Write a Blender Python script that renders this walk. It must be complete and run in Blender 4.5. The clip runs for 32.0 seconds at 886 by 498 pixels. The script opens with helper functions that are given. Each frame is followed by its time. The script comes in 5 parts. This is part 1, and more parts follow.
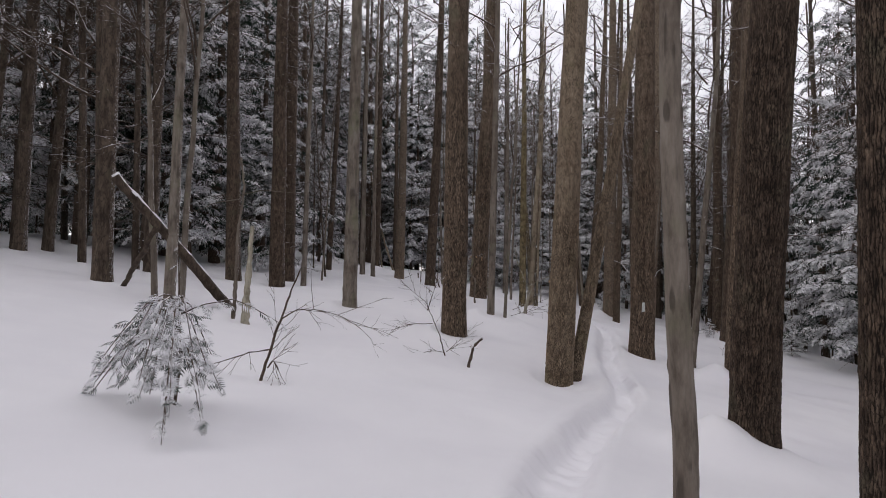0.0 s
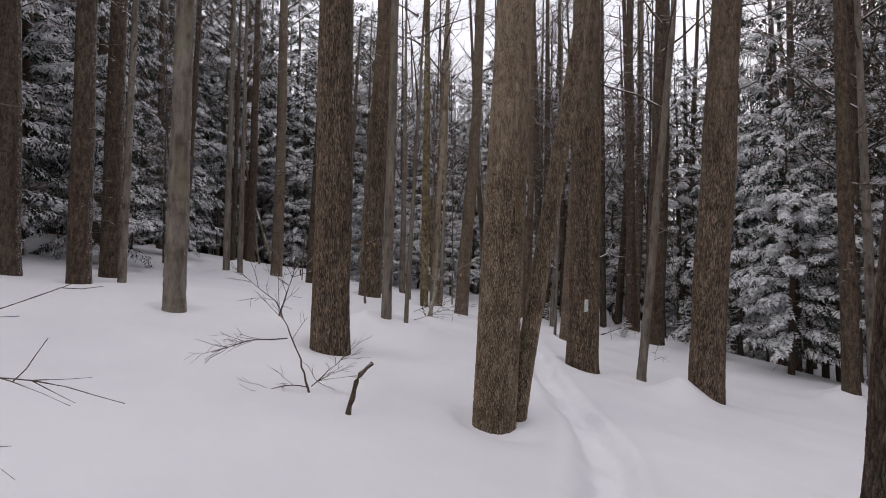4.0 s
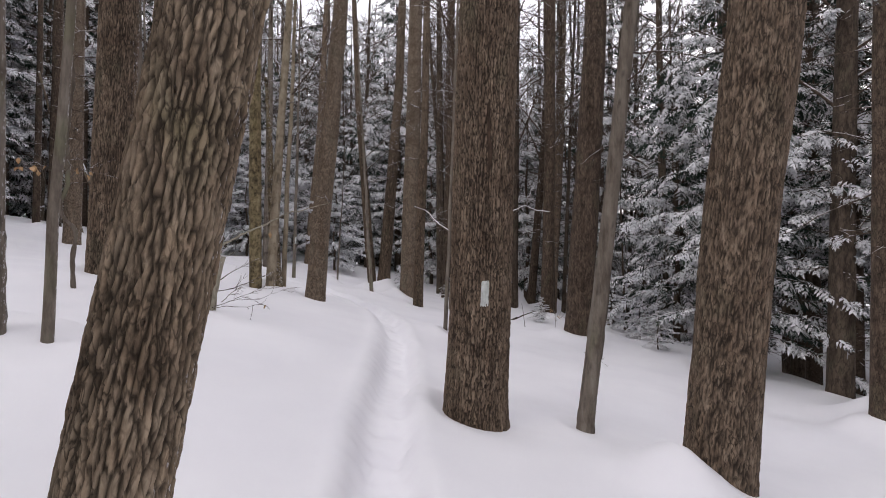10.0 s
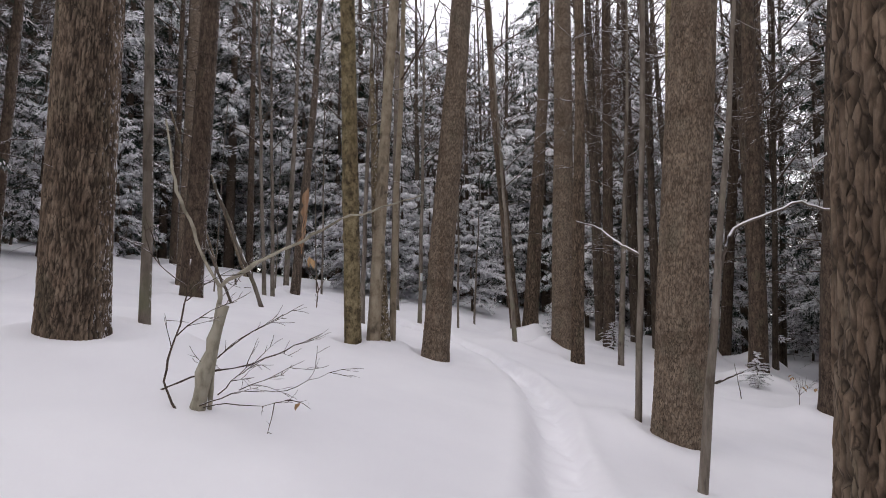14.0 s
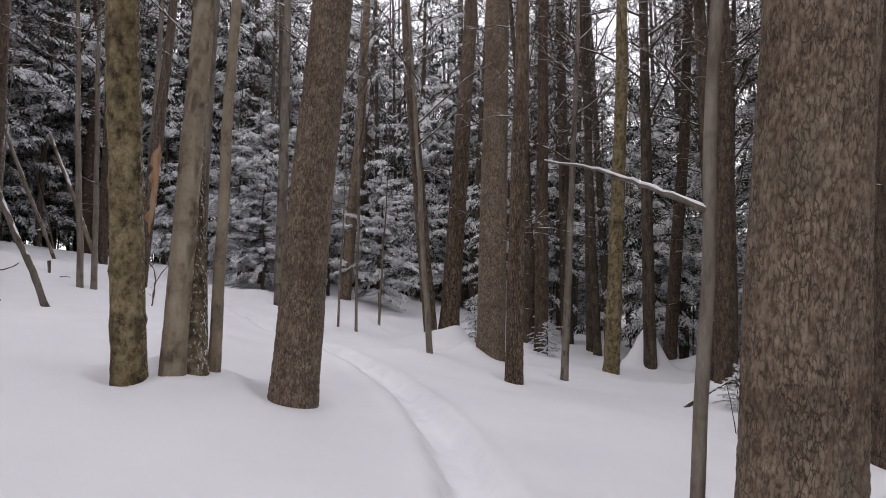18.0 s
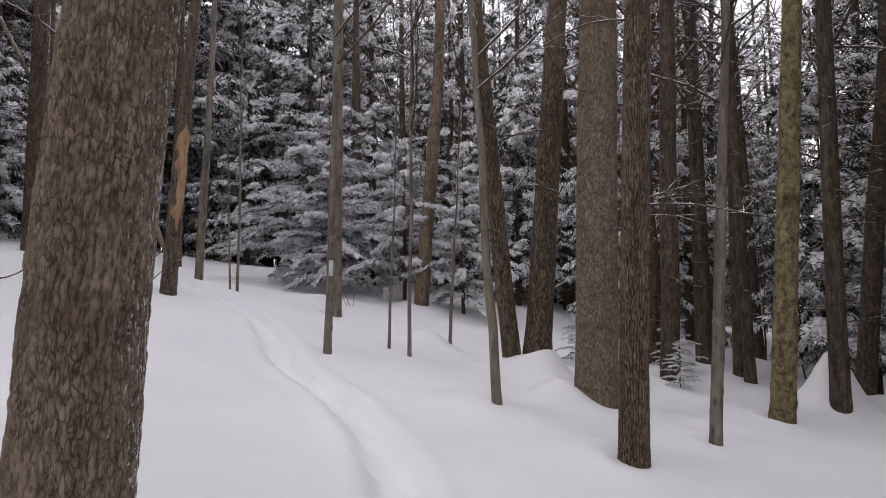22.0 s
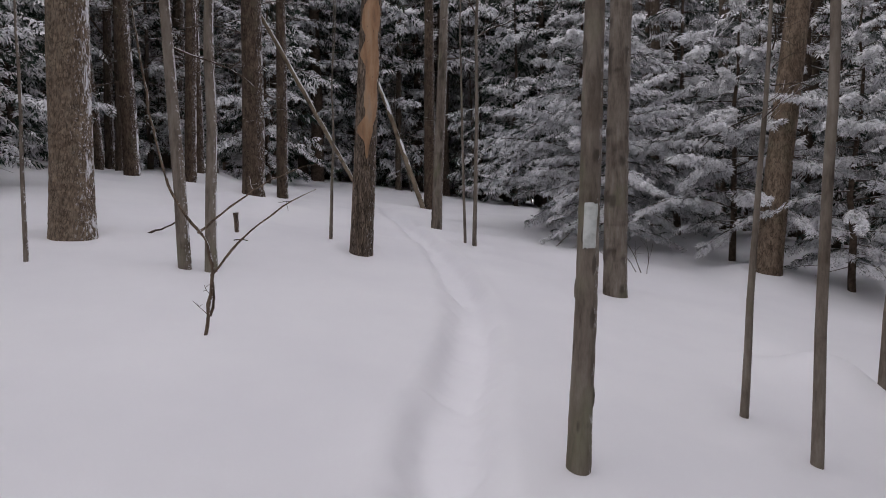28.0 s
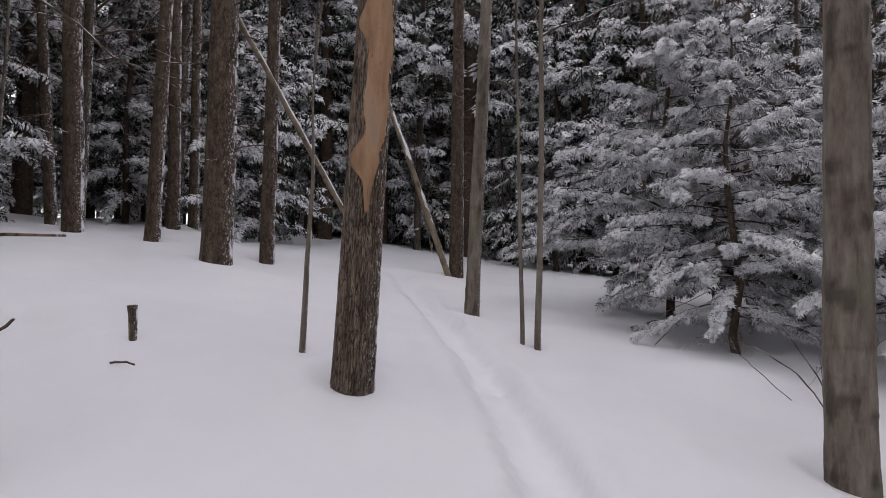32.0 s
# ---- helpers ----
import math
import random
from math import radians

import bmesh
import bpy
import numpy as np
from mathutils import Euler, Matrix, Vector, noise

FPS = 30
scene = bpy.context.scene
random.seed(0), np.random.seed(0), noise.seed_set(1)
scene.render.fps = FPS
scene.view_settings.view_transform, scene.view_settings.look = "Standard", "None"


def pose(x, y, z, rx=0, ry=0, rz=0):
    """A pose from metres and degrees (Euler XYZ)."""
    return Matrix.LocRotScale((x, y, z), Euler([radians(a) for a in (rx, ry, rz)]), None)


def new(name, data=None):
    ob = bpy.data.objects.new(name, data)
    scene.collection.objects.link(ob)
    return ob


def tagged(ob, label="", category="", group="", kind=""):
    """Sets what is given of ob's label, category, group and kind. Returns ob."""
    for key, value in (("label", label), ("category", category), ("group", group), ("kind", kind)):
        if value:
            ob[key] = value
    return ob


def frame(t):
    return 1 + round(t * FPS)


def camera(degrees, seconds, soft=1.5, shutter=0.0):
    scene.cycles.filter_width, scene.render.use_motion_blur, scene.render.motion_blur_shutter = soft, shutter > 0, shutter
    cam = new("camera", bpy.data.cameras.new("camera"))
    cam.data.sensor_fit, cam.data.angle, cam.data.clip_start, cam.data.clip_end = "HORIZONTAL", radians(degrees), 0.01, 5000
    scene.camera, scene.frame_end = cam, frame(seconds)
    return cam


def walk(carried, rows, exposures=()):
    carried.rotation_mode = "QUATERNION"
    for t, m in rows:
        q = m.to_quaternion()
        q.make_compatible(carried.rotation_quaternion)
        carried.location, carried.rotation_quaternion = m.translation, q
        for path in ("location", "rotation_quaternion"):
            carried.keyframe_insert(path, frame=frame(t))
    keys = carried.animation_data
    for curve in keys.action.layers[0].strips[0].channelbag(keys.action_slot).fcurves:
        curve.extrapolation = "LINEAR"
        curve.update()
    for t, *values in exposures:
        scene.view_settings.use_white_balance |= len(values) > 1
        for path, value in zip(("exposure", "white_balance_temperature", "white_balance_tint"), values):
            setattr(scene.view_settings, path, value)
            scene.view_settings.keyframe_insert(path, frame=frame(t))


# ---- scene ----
cam = camera(76.2, 32.0, 0.95)
# seconds, place in metres, yaw, pitch and roll in degrees
ROWS = [
    (0.0, -0.0, -0.0, 1.3, -0.0, 3.29, -0.5),
    (0.5, 0.043, 0.423, 1.336, 1.41, 1.52, -0.43),
    (1.0, -0.099, 0.859, 1.284, 0.76, 0.62, -0.34),
    (1.5, -0.042, 1.205, 1.29, 0.29, -0.29, -0.18),
    (2.0, 0.085, 1.644, 1.369, 2.09, 1.49, 0.05),
    (2.5, 0.002, 2.092, 1.305, -1.01, 2.16, 0.04),
    (3.0, 0.179, 2.588, 1.306, -5.53, 3.34, -0.1),
    (3.5, 0.295, 3.056, 1.231, -6.76, 5.43, 0.01),
    (4.0, 0.274, 3.496, 1.15, -10.66, 3.45, -0.09),
    (4.5, 0.653, 3.959, 1.182, -10.0, 0.98, 0.17),
    (6.5, 1.128, 5.369, 1.35, -13.73, 0.39, 0.08),
    (7.0, 1.287, 5.753, 1.346, -15.71, 1.55, -0.0),
    (7.5, 1.536, 6.004, 1.348, -16.3, 0.62, -0.07),
    (8.0, 1.579, 6.538, 1.235, -19.12, -0.98, -0.23),
    (8.5, 1.873, 6.965, 1.201, -20.41, -0.92, -0.32),
    (9.0, 2.099, 7.328, 1.15, -20.3, -0.42, -0.24),
    (9.5, 2.208, 7.799, 1.131, -21.89, 0.42, -0.28),
    (10.0, 2.545, 8.165, 1.073, -19.33, 0.79, -0.1),
    (10.5, 2.665, 8.518, 1.069, -14.71, 1.93, -0.13),
    (11.0, 2.725, 8.947, 1.098, -10.38, 1.38, -0.05),
    (11.5, 2.952, 9.345, 1.136, -5.78, 1.68, -0.05),
    (12.0, 2.928, 9.766, 1.105, -7.52, 2.98, -0.06),
    (12.5, 3.062, 10.192, 1.138, -7.8, 3.82, 0.22),
    (13.0, 3.259, 10.602, 1.167, -4.37, 3.96, 0.36),
    (13.5, 3.188, 11.081, 1.126, -4.82, 4.76, 0.34),
    (14.0, 3.323, 11.605, 1.122, -4.81, 4.64, 0.48),
    (14.5, 3.444, 11.945, 1.244, -5.42, 2.14, 0.46),
    (15.0, 3.458, 12.477, 1.185, -8.91, 1.0, 0.42),
    (15.5, 3.51, 12.814, 1.268, -11.52, 0.1, 0.48),
    (17.5, 4.03, 14.462, 1.239, -10.92, 4.54, 0.32),
    (18.0, 4.006, 14.911, 1.165, -13.43, 3.73, 0.17),
    (18.5, 4.343, 15.384, 1.152, -13.08, 3.6, 0.25),
    (19.0, 4.495, 15.678, 1.216, -9.41, 3.54, 0.29),
    (19.5, 4.421, 16.05, 1.222, -8.91, 1.35, 0.32),
    (20.0, 4.632, 16.475, 1.218, -7.75, 1.38, 0.46),
    (20.5, 4.846, 16.686, 1.344, -6.15, 0.5, 0.54),
    (21.0, 4.867, 17.14, 1.227, -7.16, 0.73, 0.54),
    (21.5, 4.92, 17.534, 1.316, -6.64, 1.34, 0.6),
    (22.0, 5.117, 17.891, 1.361, -2.3, 3.29, 0.6),
    (22.5, 5.065, 18.177, 1.312, -2.62, 4.12, 0.45),
    (23.0, 5.022, 18.737, 1.293, -1.96, 4.66, 0.65),
    (23.5, 5.205, 19.097, 1.326, 1.93, 5.56, 0.71),
    (24.0, 5.109, 19.462, 1.252, 2.95, 5.61, 0.76),
    (24.5, 5.082, 19.886, 1.281, 3.79, 4.62, 0.94),
    (25.0, 5.213, 20.271, 1.347, 8.61, 4.18, 1.03),
    (25.5, 5.087, 20.62, 1.332, 10.25, 3.43, 0.92),
    (27.5, 4.809, 22.438, 1.562, 24.51, -0.85, 0.6),
    (28.0, 4.471, 22.801, 1.567, 26.17, -2.66, 0.35),
    (28.5, 4.318, 23.184, 1.682, 28.96, -2.9, 0.33),
    (29.0, 4.202, 23.468, 1.778, 33.72, -2.44, 0.28),
    (29.5, 3.888, 23.72, 1.84, 33.83, -0.71, 0.04),
    (30.0, 3.714, 24.166, 1.899, 36.54, 0.54, 0.1),
    (30.5, 3.477, 24.421, 1.876, 34.8, 1.14, -0.16),
    (31.0, 3.179, 24.867, 1.95, 32.84, 3.41, -0.14),
    (31.5, 3.053, 25.249, 1.971, 32.5, 3.22, -0.3),
    (32.0, 2.718, 25.64, 1.931, 27.8, 2.98, -0.45),
]
walk(cam, [(t, pose(x, y, z, 90 + pitch, roll, yaw)) for t, x, y, z, yaw, pitch, roll in ROWS],
     [(0.0, -0.40), (1.0, -0.28), (2.0, -0.26), (4.0, -0.32), (7.0, -0.10), (9.0, 0.04), (10.0, 0.16), (11.0, 0.18), (13.0, 0.10), (15.0, 0.14), (18.0, 0.10), (21.0, 0.14), (24.0, 0.22), (25.0, 0.10), (28.0, -0.03), (30.0, -0.04), (31.0, -0.02), (32.0, 0.15)])

# ---- world, sun and sky: a bright overcast winter day ----
world = bpy.data.worlds.new("overcast_sky")
scene.world = world
world.use_nodes = True
wn, wl = world.node_tree.nodes, world.node_tree.links
wn.clear()
sky = wn.new("ShaderNodeTexSky")
sky.sky_type, sky.sun_disc = "NISHITA", False
sky.sun_elevation, sky.sun_rotation = radians(32), radians(60)
cloud = wn.new("ShaderNodeMix")
cloud.data_type = "RGBA"
cloud.inputs[0].default_value = 0.8
cloud.inputs[7].default_value = (9.65, 9.3, 9.75, 1)
back = wn.new("ShaderNodeBackground")
back.inputs["Strength"].default_value = 0.17
wout = wn.new("ShaderNodeOutputWorld")
wl.new(sky.outputs[0], cloud.inputs[6])
wl.new(cloud.outputs[2], back.inputs["Color"])
wl.new(back.outputs[0], wout.inputs["Surface"])
sun_data = bpy.data.lights.new("sun", "SUN")
sun_data.energy, sun_data.angle, sun_data.color = 0.9, radians(24), (1.0, 0.96, 0.92)
sun = new("sun", sun_data)
sun.rotation_euler = (radians(50), 0, radians(-60))


# ---- helpers for noise and meshes ----
def lattice(i, j, k, seed):
    h = (i.astype(np.int64) * 374761393 + j.astype(np.int64) * 668265263 + k.astype(np.int64) * 2147483647 + seed * 974711) & 0xFFFFFFFF
    h = ((h ^ (h >> 13)) * 127412617) & 0xFFFFFFFF
    h = ((h ^ (h >> 16)) * 224682251) & 0xFFFFFFFF
    return ((h ^ (h >> 15)) & 0xFFFFFF) / float(0xFFFFFF)


def vnoise(x, y, z, seed=0):
    """Smooth value noise between 0 and 1."""
    x, y, z = np.broadcast_arrays(np.asarray(x, float), np.asarray(y, float), np.asarray(z, float))
    i, j, k = np.floor(x), np.floor(y), np.floor(z)
    u, v, w = x - i, y - j, z - k
    u, v, w = u * u * (3 - 2 * u), v * v * (3 - 2 * v), w * w * (3 - 2 * w)
    total = 0
    for a in (0, 1):
        for b in (0, 1):
            for c in (0, 1):
                total = total + lattice(i + a, j + b, k + c, seed) * (u if a else 1 - u) * (v if b else 1 - v) * (w if c else 1 - w)
    return total


def mesh_of(name, verts, faces, material, smooth=True, groove=None, tone=None):
    me = bpy.data.meshes.new(name)
    me.from_pydata(verts if isinstance(verts, list) else verts.tolist(), [], faces if isinstance(faces, list) else faces.tolist())
    if smooth:
        me.polygons.foreach_set("use_smooth", [True] * len(me.polygons))
    if material:
        me.materials.append(material)
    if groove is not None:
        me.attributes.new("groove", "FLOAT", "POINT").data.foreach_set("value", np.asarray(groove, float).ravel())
    if tone is not None:
        me.attributes.new("tone", "FLOAT", "POINT").data.foreach_set("value", np.asarray(tone, float).ravel())
    me.update()
    return me


def child(name, me, parent, label="", at=None, kind=""):
    ob = new(name, me)
    ob.parent = parent
    if at is not None:
        ob.matrix_basis = at
    return tagged(ob, label, kind=kind)


def thing(name, x, y, z, label, category, group="", kind=""):
    ob = new(name)
    ob.empty_display_size = 0.2
    ob.location = (x, y, z)
    return tagged(ob, label, category, group, kind)


class Soup:
    """Collects vertices and faces of one mesh."""

    def __init__(self):
        self.v, self.f, self.n = [], [], 0

    def add(self, verts, faces):
        self.v.append(np.asarray(verts, float))
        self.f.extend([tuple(int(i) + self.n for i in face) for face in faces])
        self.n += len(verts)

    def tube(self, points, radii, sides=5, cap=True):
        p = np.asarray(points, float)
        r = np.broadcast_to(np.asarray(radii, float), (len(p),))
        t = np.gradient(p, axis=0)
        t /= np.linalg.norm(t, axis=1)[:, None] + 1e-9
        ref = np.where(np.abs(t[:, 2:3]) > 0.9, [[1.0, 0, 0]], [[0, 0, 1.0]])
        a = np.cross(t, ref)
        a /= np.linalg.norm(a, axis=1)[:, None] + 1e-9
        b = np.cross(t, a)
        ang = np.arange(sides) * 2 * np.pi / sides
        ring = p[:, None] + r[:, None, None] * (np.cos(ang)[None, :, None] * a[:, None] + np.sin(ang)[None, :, None] * b[:, None])
        m = len(p)
        faces = [(i * sides + j, i * sides + (j + 1) % sides, (i + 1) * sides + (j + 1) % sides, (i + 1) * sides + j) for i in range(m - 1) for j in range(sides)]
        if cap:
            faces.append(tuple(range(sides))[::-1])
            faces.append(tuple((m - 1) * sides + j for j in range(sides)))
        self.add(ring.reshape(-1, 3), faces)

    def mesh(self, name, material, smooth=True):
        return mesh_of(name, np.concatenate(self.v), self.f, material, smooth)


def limb(rng, start, heading, length, bend=0.25, droop=0.0, n=5):
    """Points of a crooked branch."""
    p, d, out = np.array(start, float), np.array(heading, float), []
    d /= np.linalg.norm(d)
    for i in range(n):
        out.append(p.copy())
        d = d + rng.normal(0, bend, 3) * 0.5 + np.array([0, 0, -droop])
        d /= np.linalg.norm(d)
        p = p + d * length / (n - 1)
    return np.array(out)


# ---- materials ----
def nodes_of(name, roughness=0.9):
    m = bpy.data.materials.new(name)
    m.use_nodes = True
    nt = m.node_tree
    bsdf = nt.nodes["Principled BSDF"]
    bsdf.inputs["Roughness"].default_value = roughness
    bsdf.inputs["Specular IOR Level"].default_value = 0.25
    return m, nt.nodes, nt.links, bsdf


def coords(n, l, stretch):
    """Object coordinates, shifted from one object to the next, stretched along the trunk."""
    tc, info, mul, add = n.new("ShaderNodeTexCoord"), n.new("ShaderNodeObjectInfo"), n.new("ShaderNodeVectorMath"), n.new("ShaderNodeVectorMath")
    mul.operation, add.operation = "MULTIPLY", "ADD"
    mul.inputs[1].default_value = stretch
    scale = n.new("ShaderNodeMath")
    scale.operation = "MULTIPLY"
    scale.inputs[1].default_value = 37.0
    l.new(info.outputs["Random"], scale.inputs[0])
    l.new(tc.outputs["Object"], mul.inputs[0])
    l.new(mul.outputs[0], add.inputs[0])
    l.new(scale.outputs[0], add.inputs[1])
    return add.outputs[0]


def tex(n, l, vec, scale, detail=4, rough=0.6):
    t = n.new("ShaderNodeTexNoise")
    t.inputs["Scale"].default_value, t.inputs["Detail"].default_value, t.inputs["Roughness"].default_value = scale, detail, rough
    l.new(vec, t.inputs["Vector"])
    return t.outputs["Fac"]


def ramp(n, l, fac, stops):
    r = n.new("ShaderNodeValToRGB")
    while len(r.color_ramp.elements) < len(stops):
        r.color_ramp.elements.new(0.5)
    for e, (pos, col) in zip(r.color_ramp.elements, stops):
        e.position = pos
        e.color = (*col, 1) if len(col) == 3 else col
    l.new(fac, r.inputs[0])
    return r.outputs[0]


def mix(n, l, fac, a, b):
    m = n.new("ShaderNodeMix")
    m.data_type = "RGBA"
    if isinstance(fac, float):
        m.inputs[0].default_value = fac
    else:
        l.new(fac, m.inputs[0])
    for v, s in ((a, 6), (b, 7)):
        if isinstance(v, tuple):
            m.inputs[s].default_value = (*v, 1)
        else:
            l.new(v, m.inputs[s])
    return m.outputs[2]


def bumped(n, l, bsdf, height, strength, distance):
    b = n.new("ShaderNodeBump")
    b.inputs["Strength"].default_value, b.inputs["Distance"].default_value = strength, distance
    l.new(height, b.inputs["Height"])
    l.new(b.outputs[0], bsdf.inputs["Normal"])


def facing(n, l, way, low, high):
    """How far a surface is turned towards a direction, as 0 to 1 between low and high."""
    g, d, r = n.new("ShaderNodeNewGeometry"), n.new("ShaderNodeVectorMath"), n.new("ShaderNodeMapRange")
    d.operation = "DOT_PRODUCT"
    d.inputs[1].default_value = way
    l.new(g.outputs["Normal"], d.inputs[0])
    l.new(d.outputs["Value"], r.inputs["Value"])
    r.inputs["From Min"].default_value, r.inputs["From Max"].default_value = low, high
    return r.outputs[0]


def times(n, l, a, b):
    m = n.new("ShaderNodeMath")
    m.operation = "MULTIPLY"
    l.new(a, m.inputs[0])
    l.new(b, m.inputs[1])
    return m.outputs[0]


SNOW = (0.82, 0.81, 0.84)


def bark_material(name, dark, mid, light, stretch, scale, lichen, depth, crack=0.5, streak=0.75, lee=0.4, whorl=0.8, plates_of=None):
    """Bark: pale ridges, fine dark cracks, mesh grooves with shade painted into their dark colour, lichen, wet streaks,
    and snow on the windward side.
    """
    m, n, l, bsdf = nodes_of(name)
    vec = coords(n, l, (1, 1, stretch))
    even = coords(n, l, (1, 1, 0.6))
    grain = tex(n, l, vec, scale, 5, 0.7)
    col = ramp(n, l, tex(n, l, vec, scale * 0.4, 6, 0.7), [(0.34, dark), (0.49, mid), (0.66, light)])
    plate = n.new("ShaderNodeAttribute")
    plate.attribute_name = "tone"
    tint = ramp(n, l, plate.outputs["Fac"], [(0.0, (0.78, 0.76, 0.75)), (0.5, (1, 1, 1)), (1.0, (1.16, 1.13, 1.1))])
    tone = n.new("ShaderNodeMix")
    tone.data_type, tone.blend_type = "RGBA", "MULTIPLY"
    tone.inputs[0].default_value = 1.0
    l.new(col, tone.inputs[6])
    l.new(tint, tone.inputs[7])
    col = tone.outputs[2]
    patch = ramp(n, l, tex(n, l, even, 3.2, 3), [(0.56, (0, 0, 0)), (0.74, (0.75, 0.75, 0.75))])
    col = mix(n, l, patch, col, lichen)
    # fine cracks where the noise passes its middle
    off = n.new("ShaderNodeMath")
    off.operation = "SUBTRACT"
    off.inputs[1].default_value = 0.5
    l.new(tex(n, l, vec, scale * 0.62, 2, 0.5), off.inputs[0])
    size = n.new("ShaderNodeMath")
    size.operation = "ABSOLUTE"
    l.new(off.outputs[0], size.inputs[0])
    cracks = ramp(n, l, size.outputs[0], [(0.0, (crack, crack, crack)), (0.055, (0, 0, 0))])
    col = mix(n, l, cracks, col, tuple(c * 0.6 for c in dark))
    if plates_of:
        # narrow dark fissures between small plates
        warp, bend, cell = n.new("ShaderNodeTexNoise"), n.new("ShaderNodeVectorMath"), n.new("ShaderNodeTexVoronoi")
        warp.inputs["Scale"].default_value, warp.inputs["Detail"].default_value = 45.0, 3
        flow = coords(n, l, (1, 1, plates_of[1]))
        l.new(flow, warp.inputs["Vector"])
        bend.operation = "MULTIPLY_ADD"
        bend.inputs[1].default_value = (0.02, 0.02, 0.02)
        l.new(warp.outputs["Color"], bend.inputs[0])
        l.new(flow, bend.inputs[2])
        cell.feature = "DISTANCE_TO_EDGE"
        cell.inputs["Scale"].default_value = plates_of[0]
        l.new(bend.outputs[0], cell.inputs["Vector"])
        fissure = ramp(n, l, cell.outputs["Distance"], [(0.015, (1, 1, 1)), (0.11, (0, 0, 0))])
        worn = ramp(n, l, tex(n, l, even, 9.0, 3), [(0.36, (0.15, 0.15, 0.15)), (0.58, (0.8, 0.8, 0.8))])
        col = mix(n, l, times(n, l, fissure, worn), col, tuple(c * 0.3 for c in dark))
    # mesh furrows and knots: darker bark, with the furrows' recess shade put into the colour
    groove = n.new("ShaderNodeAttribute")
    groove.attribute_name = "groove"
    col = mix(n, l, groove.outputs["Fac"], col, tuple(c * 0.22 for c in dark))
    wet = ramp(n, l, tex(n, l, coords(n, l, (1, 1, 0.12)), 5.0, 3), [(0.48, (1, 1, 1)), (0.72, (streak, streak * 0.95, streak * 0.92))])
    shade = n.new("ShaderNodeMix")
    shade.data_type, shade.blend_type = "RGBA", "MULTIPLY"
    shade.inputs[0].default_value = 1.0
    l.new(col, shade.inputs[6])
    l.new(wet, shade.inputs[7])
    col = shade.outputs[2]
    # darker rings where whorls of branches once grew
    ring = ramp(n, l, tex(n, l, coords(n, l, (0.35, 0.35, 1.6)), 2.6, 3, 0.6), [(0.56, (1, 1, 1)), (0.66, (whorl, whorl * 0.97, whorl * 0.95))])
    rings = n.new("ShaderNodeMix")
    rings.data_type, rings.blend_type = "RGBA", "MULTIPLY"
    rings.inputs[0].default_value = 1.0
    l.new(col, rings.inputs[6])
    l.new(ring, rings.inputs[7])
    col = rings.outputs[2]
    fleck = ramp(n, l, tex(n, l, even, 42.0, 3, 0.7), [(0.57, (0, 0, 0)), (0.62, (1, 1, 1))])
    wind = facing(n, l, (0.80, 0.58, 0.15), lee, 0.95)
    col = mix(n, l, times(n, l, fleck, wind), col, SNOW)
    strip = facing(n, l, (0.80, 0.58, 0.15), 0.87, 0.95)
    hold = ramp(n, l, tex(n, l, even, 6.0, 4, 0.7), [(0.5, (0, 0, 0)), (0.57, (1, 1, 1))])
    col = mix(n, l, times(n, l, hold, strip), col, SNOW)
    l.new(col, bsdf.inputs["Base Color"])
    height = n.new("ShaderNodeMath")
    height.operation = "SUBTRACT"
    l.new(grain, height.inputs[0])
    l.new(cracks, height.inputs[1])
    bumped(n, l, bsdf, height.outputs[0], 0.9, depth)
    return m


